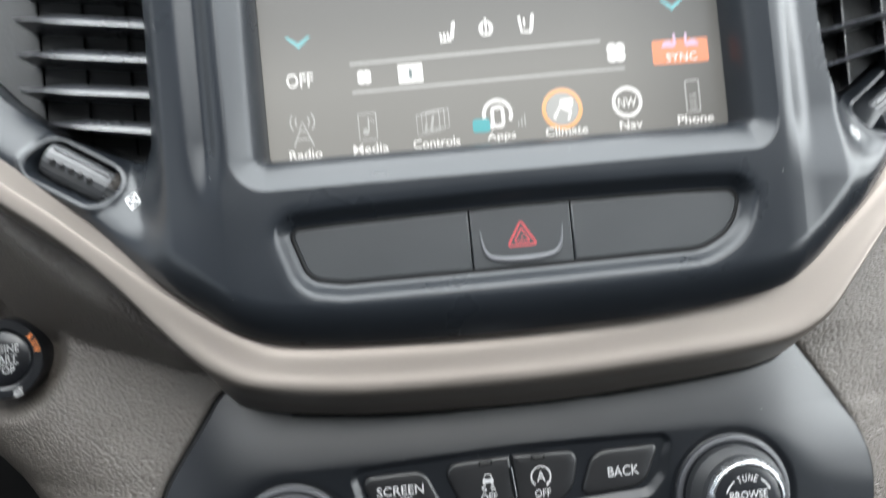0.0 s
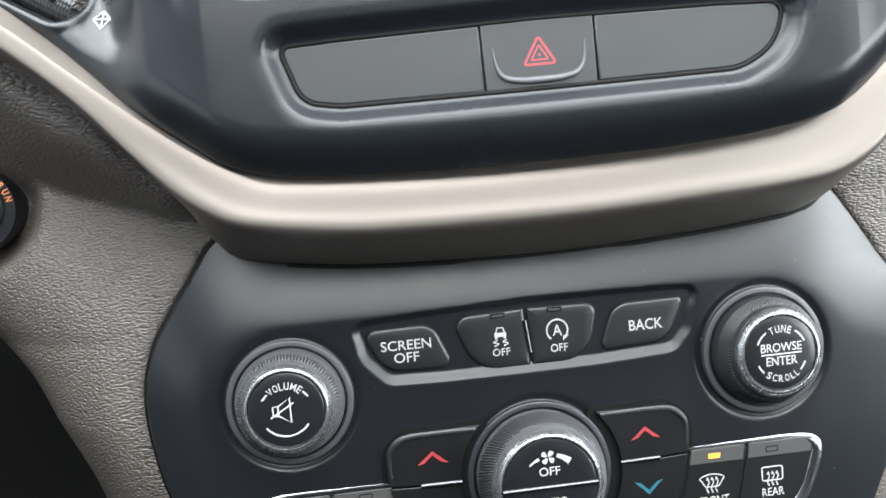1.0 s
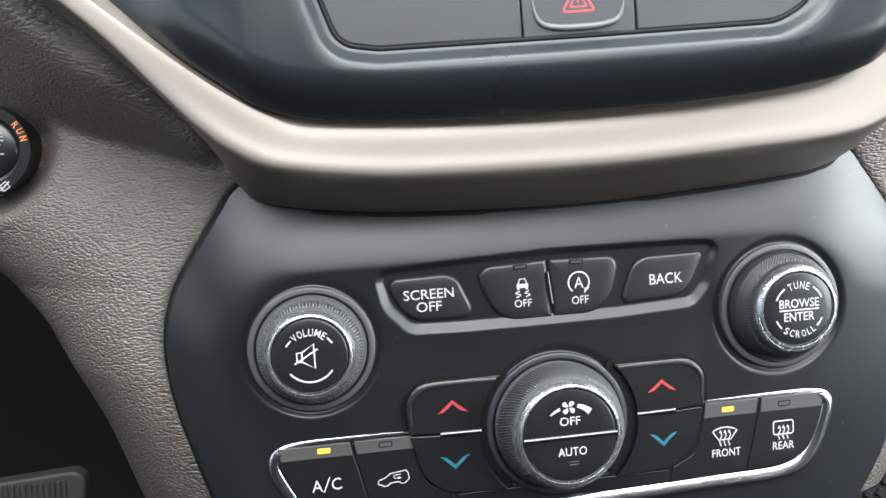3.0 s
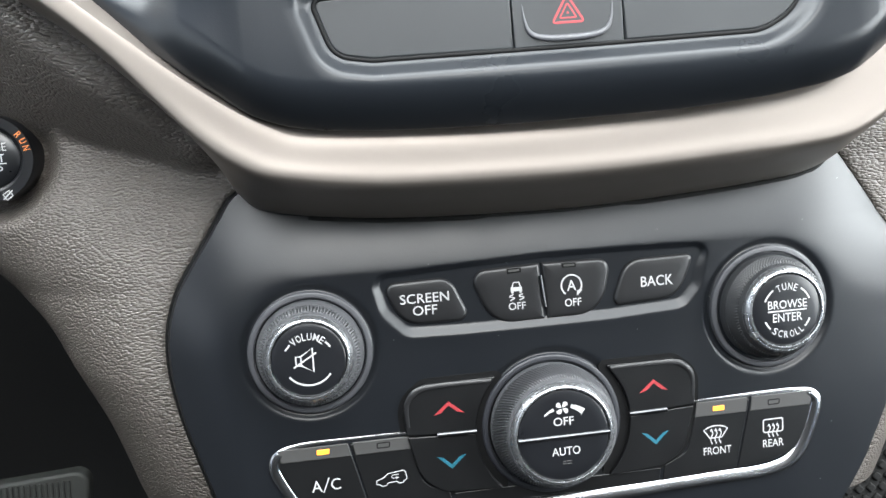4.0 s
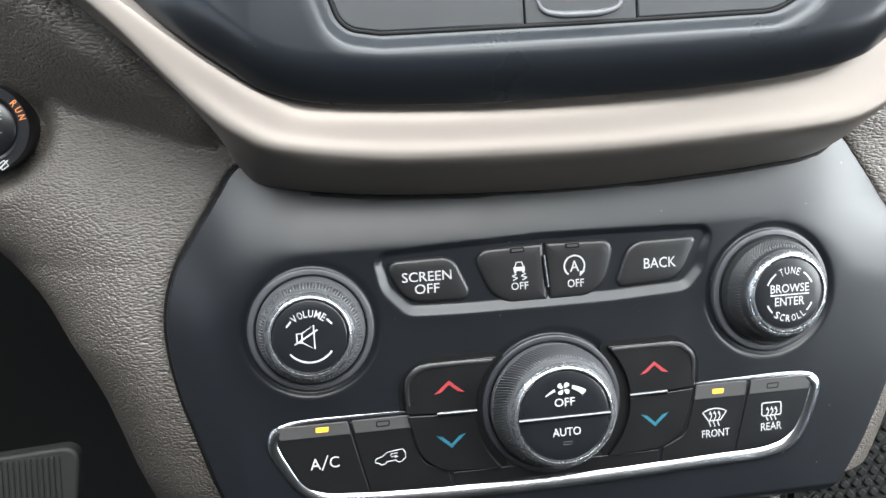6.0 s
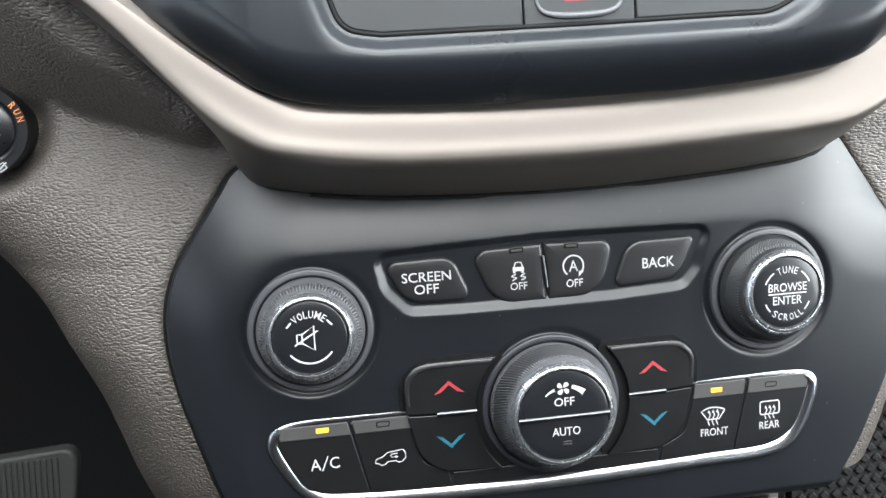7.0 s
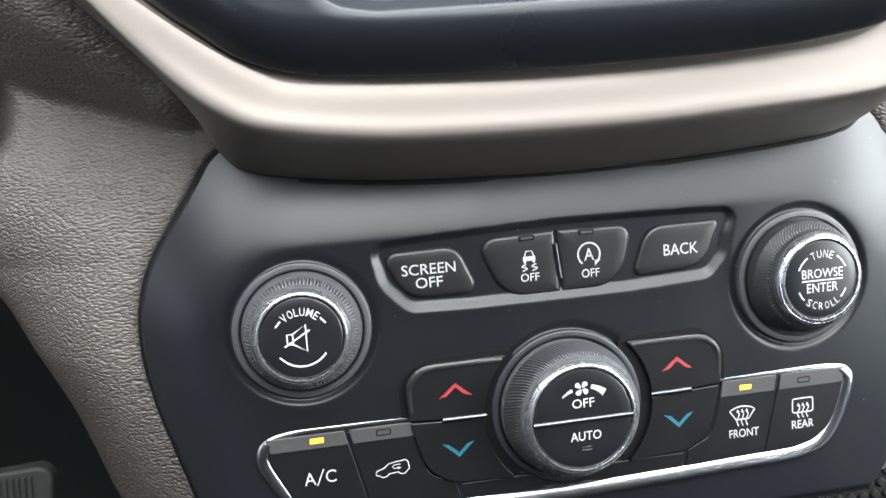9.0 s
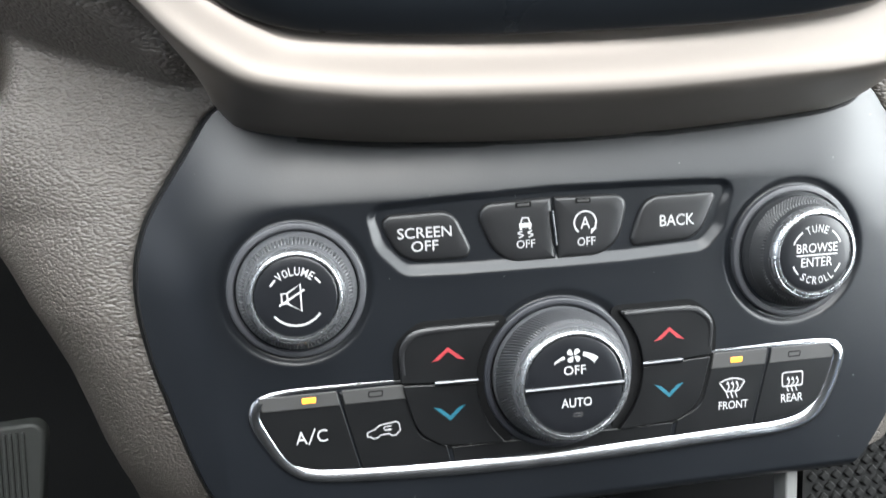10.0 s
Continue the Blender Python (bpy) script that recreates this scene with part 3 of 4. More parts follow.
PF = 0.5
f = PF - 0.25
SCREEN = [(-60.8, 47.0), (-35.7, 47.5), (-28.4, 31.1), (-53.2, 31.2)]
button("screen_off_button", SCREEN, [3.4, 7.0, 3.2, 11], PF, (words("SCREEN", -45.3, 40.8, 17.6, 3.5, f), words("OFF", -45.4, 36.4, 8.8, 3.5, f)),
       "black rubbery button for switching the screen off")
back_button = button("back_button", [(56.5, 48.2), (29.6, 47.9), (24.3, 33.4), (26.0, 30.9), (49.4, 32.0)], [2.2, 8, 3.0, 2.2, 10], PF,
                     (words("BACK", 41.1, 39.2, 12.4, 3.9, f),), "black rubbery back button")
traction = button("traction_button", [(-29.4, 48.7), (-2.7, 49.6), (-1.5, 28.8), (-21.3, 28.6)], [4.5, 0.4, 0.4, 12], PF, (
    words("OFF", -11.9, 34.7, 6.3, 2.7, f),
    stroke([(-13.5, 41.4), (-12.9, 43.3), (-10.9, 43.3), (-10.3, 41.4)], 0.45, f), flat([(-14.0, 40.1), (-14.0, 41.6), (-9.8, 41.6), (-9.8, 40.1)], f),
    flat([(-13.8, 39.4), (-13.8, 40.1), (-13.0, 40.1), (-13.0, 39.4)], f), flat([(-10.8, 39.4), (-10.8, 40.1), (-10.0, 40.1), (-10.0, 39.4)], f),
    *[stroke(smooth_path([(-13.0 + k, 39.0), (-14.5 + k, 38.3), (-12.7 + k, 37.6), (-14.3 + k, 36.8)], 4), 0.42, f) for k in (0, 3.4)]),
    "black traction control button")
part("indicator", slab(rounded([(-15.0, 48.4), (-9.8, 48.6), (-9.8, 46.9), (-15.0, 46.7)], 0.2, 2), 1, f - 0.12, 0.1), DARK_INK, traction, "unlit lamp window")
part("indicator_glass", slab(rounded([(-14.4, 48.0), (-10.4, 48.15), (-10.4, 47.35), (-14.4, 47.2)], 0.15, 2), 1, f - 0.2, 0.05), STRIP, traction)
start_stop = button("stop_start_button", [(-2.1, 49.6), (24.4, 49.2), (20.0, 28.8), (-0.9, 28.8)], [0.4, 4.5, 12, 0.4], PF, (
    words("OFF", 8.9, 34.1, 6.2, 2.9, f), words("A", 8.6, 40.4, 3.4, 4.0, f), stroke(arc(8.6, 40.4, 3.8, -40, 232, 20), 0.6, f),
    flat([(12.6, 38.4), (10.6, 38.3), (10.5, 36.4)], f)), "black stop-start button")
part("indicator", slab(rounded([(5.4, 48.7), (10.6, 48.6), (10.6, 47.0), (5.4, 47.1)], 0.2, 2), 1, f - 0.12, 0.1), DARK_INK, start_stop, "unlit lamp window")
part("indicator_glass", slab(rounded([(6.0, 48.3), (10.0, 48.2), (10.0, 47.4), (6.0, 47.5)], 0.15, 2), 1, f - 0.2, 0.05), STRIP, start_stop)
part("ridge", bead([(-2.7, 45.0), (-1.5, 33.5)], 1.3, PF, 0.9), BAR, start_stop, "bright ridge between the two buttons")

TF = -1.6
for side in (1, -1):
    name = ("passenger_" if side > 0 else "driver_") + "temperature_"
    s = (lambda shape: moved(shape, -1.1, 0, 0)) if side > 0 else (lambda shape: moved(mirrored(shape), -1.1, 0, 0.2))
    up = [(47, 9.6), (55.2, 3.5), (54.4, -8.6)] + [p for p in arc(0, -11, 29.2, 2, 45.5, 7)]
    down = [(54.1, -9.3), (49.8, -25.8), (41.5, -31.2)] + [p for p in arc(0, -11, 29.2, -47, 0.8, 7)]
    whole = rounded([(47, 9.6), (55.2, 3.5), (54.6, -8.9), (50.0, -25.8), (41.5, -31.2), (20, -32.2), (22, -11), (20, 9.7)], [6, 10, 20, 12, 8, 1, 1, 1])
    part("gap", s(slab(inset(whole, -1.9), 3, -0.06, 0.05)), DARK_INK, control_panel)
    u = part(name + "up_button", s(slab((up, [6, 10, 0.6] + [0.5] * 8), 4, TF, 0.35)), PAD, control_panel, "black rocker button for a warmer setting")
    part("rim", s(bead(smooth_path([(22.5, 8.6), (36, 8.8), (46.6, 8.5), (50.8, 6.8), (53.4, 3.6), (53.9, 0.0), (53.6, -5.5)], 5), [1.4 + 0.06 * min(k, 22, 30 - k) for k in range(31)], TF + 0.15, 0.4, lean=0.25)), BUTTON, u, "raised edge")
    part("legend", s(flat([(33.0, -2.1), (38.6, 2.6), (44.2, -2.1), (41.6, -1.5), (38.6, 1.1), (35.6, -1.5)], TF)), RED, u, "red arrow")
    d = part(name + "down_button", s(slab((down, [0.6, 12, 10] + [0.5] * 8), 4, TF + 0.2, 0.35)), PAD, control_panel, "black rocker button for a cooler setting")
    part("legend", s(flat([(33.3, -17.6), (38.7, -22.6), (44.1, -17.6), (41.7, -18.2), (38.7, -21.0), (35.7, -18.2)], TF + 0.2)), BLUE, d, "blue arrow")
    part("chrome_bar", s(bead([(28.9, -9.7), (43.4, -9.5)], 1.9, TF + 0.3, 1.0, k=8)), BAR, u, "short chrome bar")

LF = -0.4
f = LF


def lower_button(name, outline, r, label, legend):
    b = button(name, outline, r, LF, legend, label, mat=PAD, bevel=0.28, crown=0.0)
    return b


ac = lower_button("air_conditioning_button", [(-76.4, -9.4), (-100, -9.4), (-102.2, -14), (-100.2, -24.5), (-94.5, -32.0), (-84, -34.6), (-70.2, -36.0)], [0.3, 2, 2, 8, 6, 4, 0.3],
                  "black air conditioning button with a lit amber lamp", (words("A", -88.7, -23.4, 3.7, 4.2, f, 0.0), words("C", -82.0, -23.2, 3.4, 4.2, f, 0.0), stroke([(-86.5, -25.9), (-84.2, -20.6)], 0.45, f)))
recirc = lower_button("recirculation_button", [(-55.0, -9.4), (-75.8, -9.4), (-69.6, -36.1), (-40.0, -37.2), (-41.2, -31.4), (-50.2, -27.5)], [0.4, 0.3, 0.3, 0.3, 0.3, 6],
                      "black recirculation button with a car outline", (
    stroke(rounded([(-67.6, -25.4), (-67.3, -23.9), (-64.9, -23.2), (-63.2, -21.8), (-57.6, -21.1), (-56.8, -22.0), (-56.5, -24.4), (-57.3, -24.9), (-58.0, -25.7), (-59.4, -25.8), (-60.2, -25.0),
                    (-63.4, -25.3), (-64.0, -26.1), (-65.6, -26.3), (-66.3, -25.6)], 0.4, 3), 0.36, f, True),
    stroke([(-59.4, -22.4), (-61.6, -22.5), (-62.0, -23.1), (-61.6, -23.7), (-60.2, -23.6)], 0.34, f), flat([(-60.4, -23.1), (-59.2, -23.6), (-60.4, -24.2)], f)))
front_button = lower_button("front_defrost_button", [(55.0, -9.6), (75.8, -9.8), (69.7, -36.0), (40.0, -37.2), (41.2, -31.6), (50.2, -27.5)], [0.4, 0.3, 0.3, 0.3, 0.3, 6],
                            "black front defrost button with a lit amber lamp", (
    words("FRONT", 62.3, -28.2, 11.2, 3.0, f), stroke([*arc(61.8, -27.5, 9.0, 122, 58, 10), (64.2, -23.2), (59.4, -23.2)], 0.5, f, True),
    *[stroke(smooth_path([(62 + k, -25.6), (61.4 + k, -23.6), (62.3 + k, -21.6), (61.8 + k, -20.2)], 4), 0.42, f) for k in (-1.7, 0, 1.7)],
    *[flat([(61.2 + k, -20.6), (62.4 + k, -20.6), (61.8 + k, -19.4)], f) for k in (-1.7, 0, 1.7)]))
rear_button = lower_button("rear_defrost_button", [(76.4, -9.8), (100, -9.6), (102.2, -14), (100.2, -25.0), (93.6, -31.4), (83.6, -35.0), (70.3, -36.0)], [0.3, 2, 2, 8, 6, 4, 0.3],
                           "black rear defrost button", (
    words("REAR", 85.0, -27.9, 8.5, 3.0, f), stroke(rounded([(81.1, -23.6), (81.1, -18.5), (89.0, -18.5), (89.0, -23.6)], 0.8, 3), 0.5, f, True),
    *[stroke(smooth_path([(85.3 + k, -25.6), (84.7 + k, -23.8), (85.6 + k, -22.0), (85.1 + k, -20.9)], 4), 0.42, f) for k in (-1.7, 0, 1.7)],
    *[flat([(84.5 + k, -21.3), (85.7 + k, -21.3), (85.1 + k, -20.1)], f) for k in (-1.7, 0, 1.7)]))
for b, cx, lit, edge in ((ac, -85.5, True, (-101.5, -76.7)), (recirc, -64.0, False, (-75.0, -54.6)), (front_button, 63.1, True, (54.6, 75.0)), (rear_button, 85.4, False, (76.7, 101.5))):
    a0, a1 = edge
    slant = 0.9
    lo0 = a0 + (slant if a0 in (-75.0, -54.6) else (-slant if a0 in (76.7,) else (1.2 if a0 < -100 else -1.0)))
    lo1 = a1 + (slant if a1 in (-76.7, -54.6) else (-slant if a1 in (75.0,) else (-1.2 if a1 > 100 else 0)))
    drop = 0.8 if cx > 0 else 0.0
    part("indicator_strip", slab(rounded([(a0, -8.8), (a1, -8.8), (lo1, -13.5 - drop), (lo0, -13.5 - drop)], 0.3, 2), 1, LF - 0.25, 0.2), STRIP, b, "grey strip")
    lamp = rounded([(cx - 2.2, -10.0 - drop), (cx + 2.3, -10.0 - drop), (cx + 2.1, -11.8 - drop), (cx - 2.3, -11.8 - drop)], 0.3, 2)
    part("lamp", slab(lamp, 0, LF - 0.45, 0.15) if lit else stroke(lamp, 0.4, LF - 0.27, True), AMBER if lit else DARK_INK, b, "amber lamp" if lit else "")
part("blank_strip", slab(rounded([(-39.6, -32.2), (39.6, -32.4), (38.8, -37.5), (-38.8, -37.4)], 0.4, 2), 4, LF + 0.2, 0.3), PAD, control_panel)
frame_path = [(-54.6, -7.4, 1.4), (-66, -7.3, 1.5), (-76, -7.3, 1.6), (-90, -7.4, 1.8), (-97.4, -8.4, 2.3), (-101.4, -10.6, 3.2), (-102.9, -13.4, 3.7), (-102.5, -17.0, 3.9), (-100.0, -22.4, 3.9),
              (-96.0, -29.3, 3.6), (-92.0, -33.6, 3.7), (-86.6, -36.3, 3.9), (-76, -37.7, 4.2), (-58, -38.9, 4.4), (-39, -39.7, 4.6), (-20, -40.2, 4.7), (0, -40.3, 4.7), (20, -40.0, 4.7), (42, -39.4, 4.6),
              (63, -38.8, 4.5), (76, -38.6, 4.4), (84, -37.9, 4.4), (91.6, -35.6, 4.7), (96.4, -30.8, 4.7), (100.2, -23.4, 4.5), (103.0, -14.2, 4.4), (102.2, -10.8, 3.8), (98.7, -8.8, 2.8), (92, -8.0, 2.3),
              (84, -7.9, 2.1), (68, -7.9, 1.7), (53.4, -7.9, 1.4)]
frame_curve = smooth_path(frame_path, 4)
part("chrome_frame", bead([(p[0], p[1]) for p in frame_curve], [float(p[2]) for p in frame_curve], 0.4, 0.9, k=12, lean=0.27), CHROME, control_panel, "polished chrome outline round the climate buttons")

# ---- champagne strip ----
sections, lips = [], []
for (tx, tz), (cx, cz), (fx, fz) in zip(TOP_C, CREST_C, FOOT_C):
    cx, cz = cx + (fx - cx) * 0.08, cz + (fz - cz) * 0.08
    q = float(step(84, 126, -tx))
    cx, cz = cx + (tx - cx) * 0.08 * q, cz + (tz - cz) * 0.08 * q
    fx, fz = fx + 1.3 * q, fz + 1.3 * q
    low = [(-26.4, -29.8), (-15.0, -27.6), (-2.0, -23.0), (10.0, -14.5), (22.0, 10.0)]
    low = [a + (b - a) * q for a, b in low]
    ring = [(tx, -30.4 - 1.2 * q, tz), (tx + (cx - tx) * 0.18, -31.0 - 0.72 * q, tz + (cz - tz) * 0.18),
            (tx + (cx - tx) * 0.55, -31.6 - 0.1 * q, tz + (cz - tz) * 0.55), (tx + (cx - tx) * 0.85, -32.2 + 0.6 * q, tz + (cz - tz) * 0.84), (cx, -31.2, cz),
            (cx + (fx - cx) * (0.12 + 0.13 * q), low[0], cz + (fz - cz) * (0.17 + 0.08 * q)), (cx + (fx - cx) * (0.40 + 0.1 * q), low[1], cz + (fz - cz) * (0.46 + 0.04 * q)),
            (cx + (fx - cx) * 0.77, low[2], cz + (fz - cz) * 0.80), (fx, low[3], fz), (fx, low[4], fz + 1.0)]
    sections.append(smooth_path(ring, 4))
    n = Vector((tx - cx, tz - cz)).normalized()
    lips.append([(tx + n.x * d, y + q * (1.6 * d - 1.2), tz + n.y * d) for d, y in ((0.0, -30.4), (0.25, -30.35), (0.6, -30.15), (3.0, -29.2), (6.5, -27.6))])
CUT = 20
strip = thing("dashboard_strip", "champagne satin trim strip sweeping under the screen surround", "trim strip")
for word, rings in (("upper_lip", lips), ("face", [ring[:CUT + 1] for ring in sections]), ("underside", [ring[CUT:] for ring in sections])):
    shape = sheet([tuple(p) for ring in rings for p in ring], len(rings), len(rings[0]))
    part(word, (shape[0], [tuple(reversed(q)) for q in shape[1]]), CHAMPAGNE, strip)

meet = [next((p for p in ring[CUT:] if p[1] > float(panel_depth(p[0], p[2])) - 0.3), None) for ring in sections]
meet = [(float(p[0]), float(p[2]) - 0.3) for p in meet if p is not None and -86 < p[0] < 122]
v, fcs = bead(meet, 1.7, 0, 0.2)
part("seam", ([(x, y + float(panel_depth(x, z)) - 0.05, z) for x, y, z in v], fcs), SEAM, strip, "dark joint under the strip")

# ---- upper surround with its screen, hazard bar and vents ----
LIFT = STACK @ Matrix.Translation((0, -0.041, 0.120)) @ pose(0, 0, 0, 0, -1.0, -2.2) @ Matrix.Translation((0, 0.041, -0.120))
LOW = [(-186, 180.5), (-170, 167.2), (-153, 154), (-136, 139.6), (-121.5, 127.4), (-114, 121.1), (-106.4, 115.4), (-98.7, 109.8), (-90.7, 106.2), (-82.5, 104), (-74, 102.8), (-56.8, 101.4), (-20, 100.1),
       (28, 100.2), (43.5, 100.6), (62.5, 101.8), (72.5, 103), (83, 104.5), (92, 107), (97, 109.4), (106, 115.5), (118, 126.9), (134, 141.3), (150, 156), (162, 167)]
LOW_C = smooth_path(LOW, 6)
low_x, low_z = np.array([p[0] for p in LOW_C]), np.array([p[1] for p in LOW_C])


def lower_line(x):
    """Height of the surround's lower edge, in its own slightly turned frame."""
    return np.interp(x, low_x, low_z)


HAZARD = rounded([(-76.8, 140.2), (-60, 140.9), (0, 142.0), (55, 141.5), (76.6, 140.6), (72.6, 127.4), (61.0, 121.5), (0, 121.2), (-60, 121.4), (-71.4, 123.4)], [2.6, 30, 60, 30, 4, 16, 17, 60, 9, 8])
VENT = rounded([(-118.4, 260), (-120.2, 187), (-121.6, 172.6), (-126.4, 169.9), (-138, 174.6), (-156, 183.0), (-174, 197.6), (-190, 216), (-190, 260)], [1, 20, 3, 3, 10, 20, 20, 10, 1])
VENT_R = rounded([(110.5, 262), (113.4, 192), (114.9, 178.6), (117.3, 171.6), (120.5, 169.2), (124.5, 170.2), (139, 177.6), (162, 194), (185, 217), (185, 262)], [1, 20, 6, 3, 2, 4, 20, 20, 10, 1])
WHEEL = rounded([(-164.6, 170.6), (-156.6, 179.4), (-135.0, 165.2), (-141.6, 156.6)], [3.5, 3.5, 5, 5])
WHEEL_R = rounded([(162.5, 177.5), (156.1, 181.5), (133.5, 166.4), (138.7, 157.4)], [3.5, 3.5, 5, 5])


def surround_depth(x, z):
    ax = np.abs(x)
    out = ax - 119 - 4 * (x > 0)
    y = -46.0 + 0.8 * step(90, 104, ax) + 0.10 * np.maximum(ax - 97, 0) + np.where(x > 0, 0.19, 0.03) * (out + np.sqrt(out * out + 30))
    y = y + 6.5 * step(96, 130, -x) * step(118, 150, z) + 4.8 * step(92, 106, x) * step(140, 168, z) + 2.6 * np.exp(-((x + 101) / 4.0) ** 2) * step(148, 172, z)
    rise = (z - lower_line(x)) * (1 - 0.28 * step(85, 125, ax))
    flank = step(104, 134, ax)
    y = y + 0.046 * np.maximum(14 - 3 * flank - rise, 0) ** 2 * (1 + 0.1 * flank)
    up = np.minimum(rise, 30) - np.where(x > 0, 5, 4)
    y = y + np.where(x > 0, 0.53, 0.54) * (up + np.sqrt(up * up + 12)) * step(114, 136, ax)
    dx, dz = (ax - 82.0) / np.where(x < 0, 11.5, 9.0), (165.6 - z) / 12.2
    d = np.where((dx > 0) & (dz > 0), np.hypot(dx, dz), np.maximum(dx, dz))
    c = np.clip(d, 0, 1)
    y = y + 9.0 * (1 - c) + 11.5 * (1 - c) ** 8 + 10.0 * (1 - step(-0.03, 0.05, d))
    h = distance(x, z, HAZARD)
    y = y + 0.5 * (1 - step(3.0, 9.0, h)) + 4.4 * (1 - step(0.2, 6.0, h)) + 1.6 * (1 - step(-0.9, 0.3, h))
    v = np.minimum(distance(x, z, VENT), distance(x, z, VENT_R))
    y = y + 38.0 * (1 - step(-2.0, 0.8, v)) + 0.5 * (1 - step(0.3, 8, v)) * step(122, 136, ax)
    w = np.minimum(distance(x, z, WHEEL), distance(x, z, WHEEL_R))
    y = y + 10.0 * (1 - step(0.2, 2.2, w)) - 1.2 * np.exp(-((w - 3.6) / 1.5) ** 2)
    return y


xs = np.linspace(-186, 162, 600)
vs = np.concatenate([[-3, -2, -1], np.linspace(0, 1, 330)])
low = lower_line(xs)[None, :]
gz = low + np.clip(vs, 0, 1)[:, None] * (262 - low)
gx = np.broadcast_to(xs[None, :], gz.shape)
gy = surround_depth(gx, gz)
gz = gz + np.select([vs == -1, vs == -2, vs == -3], [-0.5, -0.6, 0.6], 0)[:, None]
gy = gy + np.select([vs == -1, vs == -2, vs == -3], [0.7, 3.0, 12.0], 0)[:, None]
surround = thing("screen_surround", "dark satin plastic surround moulded round the touch screen", "dashboard surround", LIFT)
left, right = int(np.searchsorted(xs, -99)), int(np.searchsorted(xs, 99))
for word, c0, c1, says in (("side_wing", 0, left, "dark wing holding an air vent"), ("screen_bezel", left, right, "dark bezel framing the screen"), ("side_wing", right, len(xs) - 1, "dark wing holding an air vent")):
    cut = np.s_[:, c0:c1 + 1]
    part(word, sheet(list(zip(gx[cut].ravel(), gy[cut].ravel(), gz[cut].ravel())), *gz[cut].shape), BEZEL, surround, says)

BF = -41.2
bar = thing("hazard_switch_bar", "charcoal switch bar with a red hazard warning button", "switch bar", LIFT)
inner = inset(HAZARD, 0.45)
part("gap", bead(HAZARD, 1.3, -41.1, 0.35, closed=True), DARK_INK, bar)


def clipped(pts, x0, x1):
    """The part of a convex outline between two uprights."""
    out = []
    for (ax, az), (bx, bz) in zip(pts, pts[1:] + pts[:1]):
        cuts = sorted({0.0, 1.0, *[(c - ax) / (bx - ax) for c in (x0, x1) if abs(bx - ax) > 1e-9 and 0 < (c - ax) / (bx - ax) < 1]})
        for t in cuts[:-1] + ([] if cuts[-1] == 1.0 else [cuts[-1]]):
            p = (ax + (bx - ax) * t, az + (bz - az) * t)
            if x0 - 1e-6 <= p[0] <= x1 + 1e-6:
                out.append(p)
    return out


part("blank_switch", slab(clipped(inner, -90, -17.4), -34, BF, 0.7), SOFT, bar, "blank charcoal switch cover")
part("blank_switch", slab(clipped(inner, 17.4, 90), -34, BF, 0.7), SOFT, bar, "blank charcoal switch cover")
hz = part("hazard_button", slab(clipped(inner, -17.0, 17.0), -34, BF, 0.4), SOFT, bar, "charcoal hazard button")
part("scoop", bead(smooth_path([(-14.0, 134.5), (-13.3, 129.0), (-11.5, 125.6), (-7.0, 124.2), (0, 123.9), (7.0, 124.2), (11.5, 125.6), (13.3, 129.0), (14.0, 134.5)], 5),
                   [0.3 + 1.8 * math.sin(math.pi * k / 40) for k in range(41)], BF + 0.1, 0.9, lean=0.25), FLANGE, hz, "raised grip edge")
TRI = [(-4.9, 128.4), (4.9, 128.4), (0, 136.6)]
part("legend", joined(stroke(rounded(TRI, 0.5, 3), 0.7, BF, True), stroke(rounded(inset(TRI, 1.3), 0.2, 2), 0.5, BF, True), flat(inset(TRI, 2.5), BF)), RED, hz, "red warning triangle")

screen = thing("touch_screen", "lit climate touch screen with a grey display", "touch screen", LIFT)
SF = -25.0
part("glass", slab(rounded([(-82.4, 165.0), (82.4, 165.0), (82.4, 262), (-82.4, 262)], 2.0), -18, SF, 0.3), DISPLAY, screen, "dim grey lit display")
f = SF


def icon(name, mat, *shapes, label=""):
    return part(name, joined(*shapes), mat, screen, label)


def chevron(cx, cz):
    return flat([(cx - 4.6, cz + 2.2), (cx, cz - 1.9), (cx + 4.6, cz + 2.2), (cx + 3.4, cz + 2.3), (cx, cz + 0.0), (cx - 3.4, cz + 2.3)], f)


icon("teal_arrow", LIT_TEAL, chevron(-69.1, 206.0))
icon("teal_arrow", LIT_TEAL, chevron(65.5, 209.8))
icon("screen_text", LIT_WHITE, words("OFF", -69.7, 193.0, 9.4, 4.9, f, 0.012))
for cx, word, w in ((-69.9, "Radio", 11.4), (-47.2, "Media", 12.4), (-24.0, "Controls", 16.7), (-0.9, "Apps", 10.4), (22.7, "Climate", 15.4), (46.3, "Nav", 8.4), (70.2, "Phone", 13.4)):
    icon("screen_text", LIT_WHITE, words(word, cx, 167.6 + 0.008 * cx, w, 3.2, f, 0.012, 0.6))


def small_fan(cx, cz, r):
    return joined(*[flat(arc(cx + r * 0.52 * math.cos(radians(a)), cz + r * 0.52 * math.sin(radians(a)), r * 0.52, 0, 340, 10), f - 0.01 * k) for k, a in enumerate((45, 135, 225, 315))])


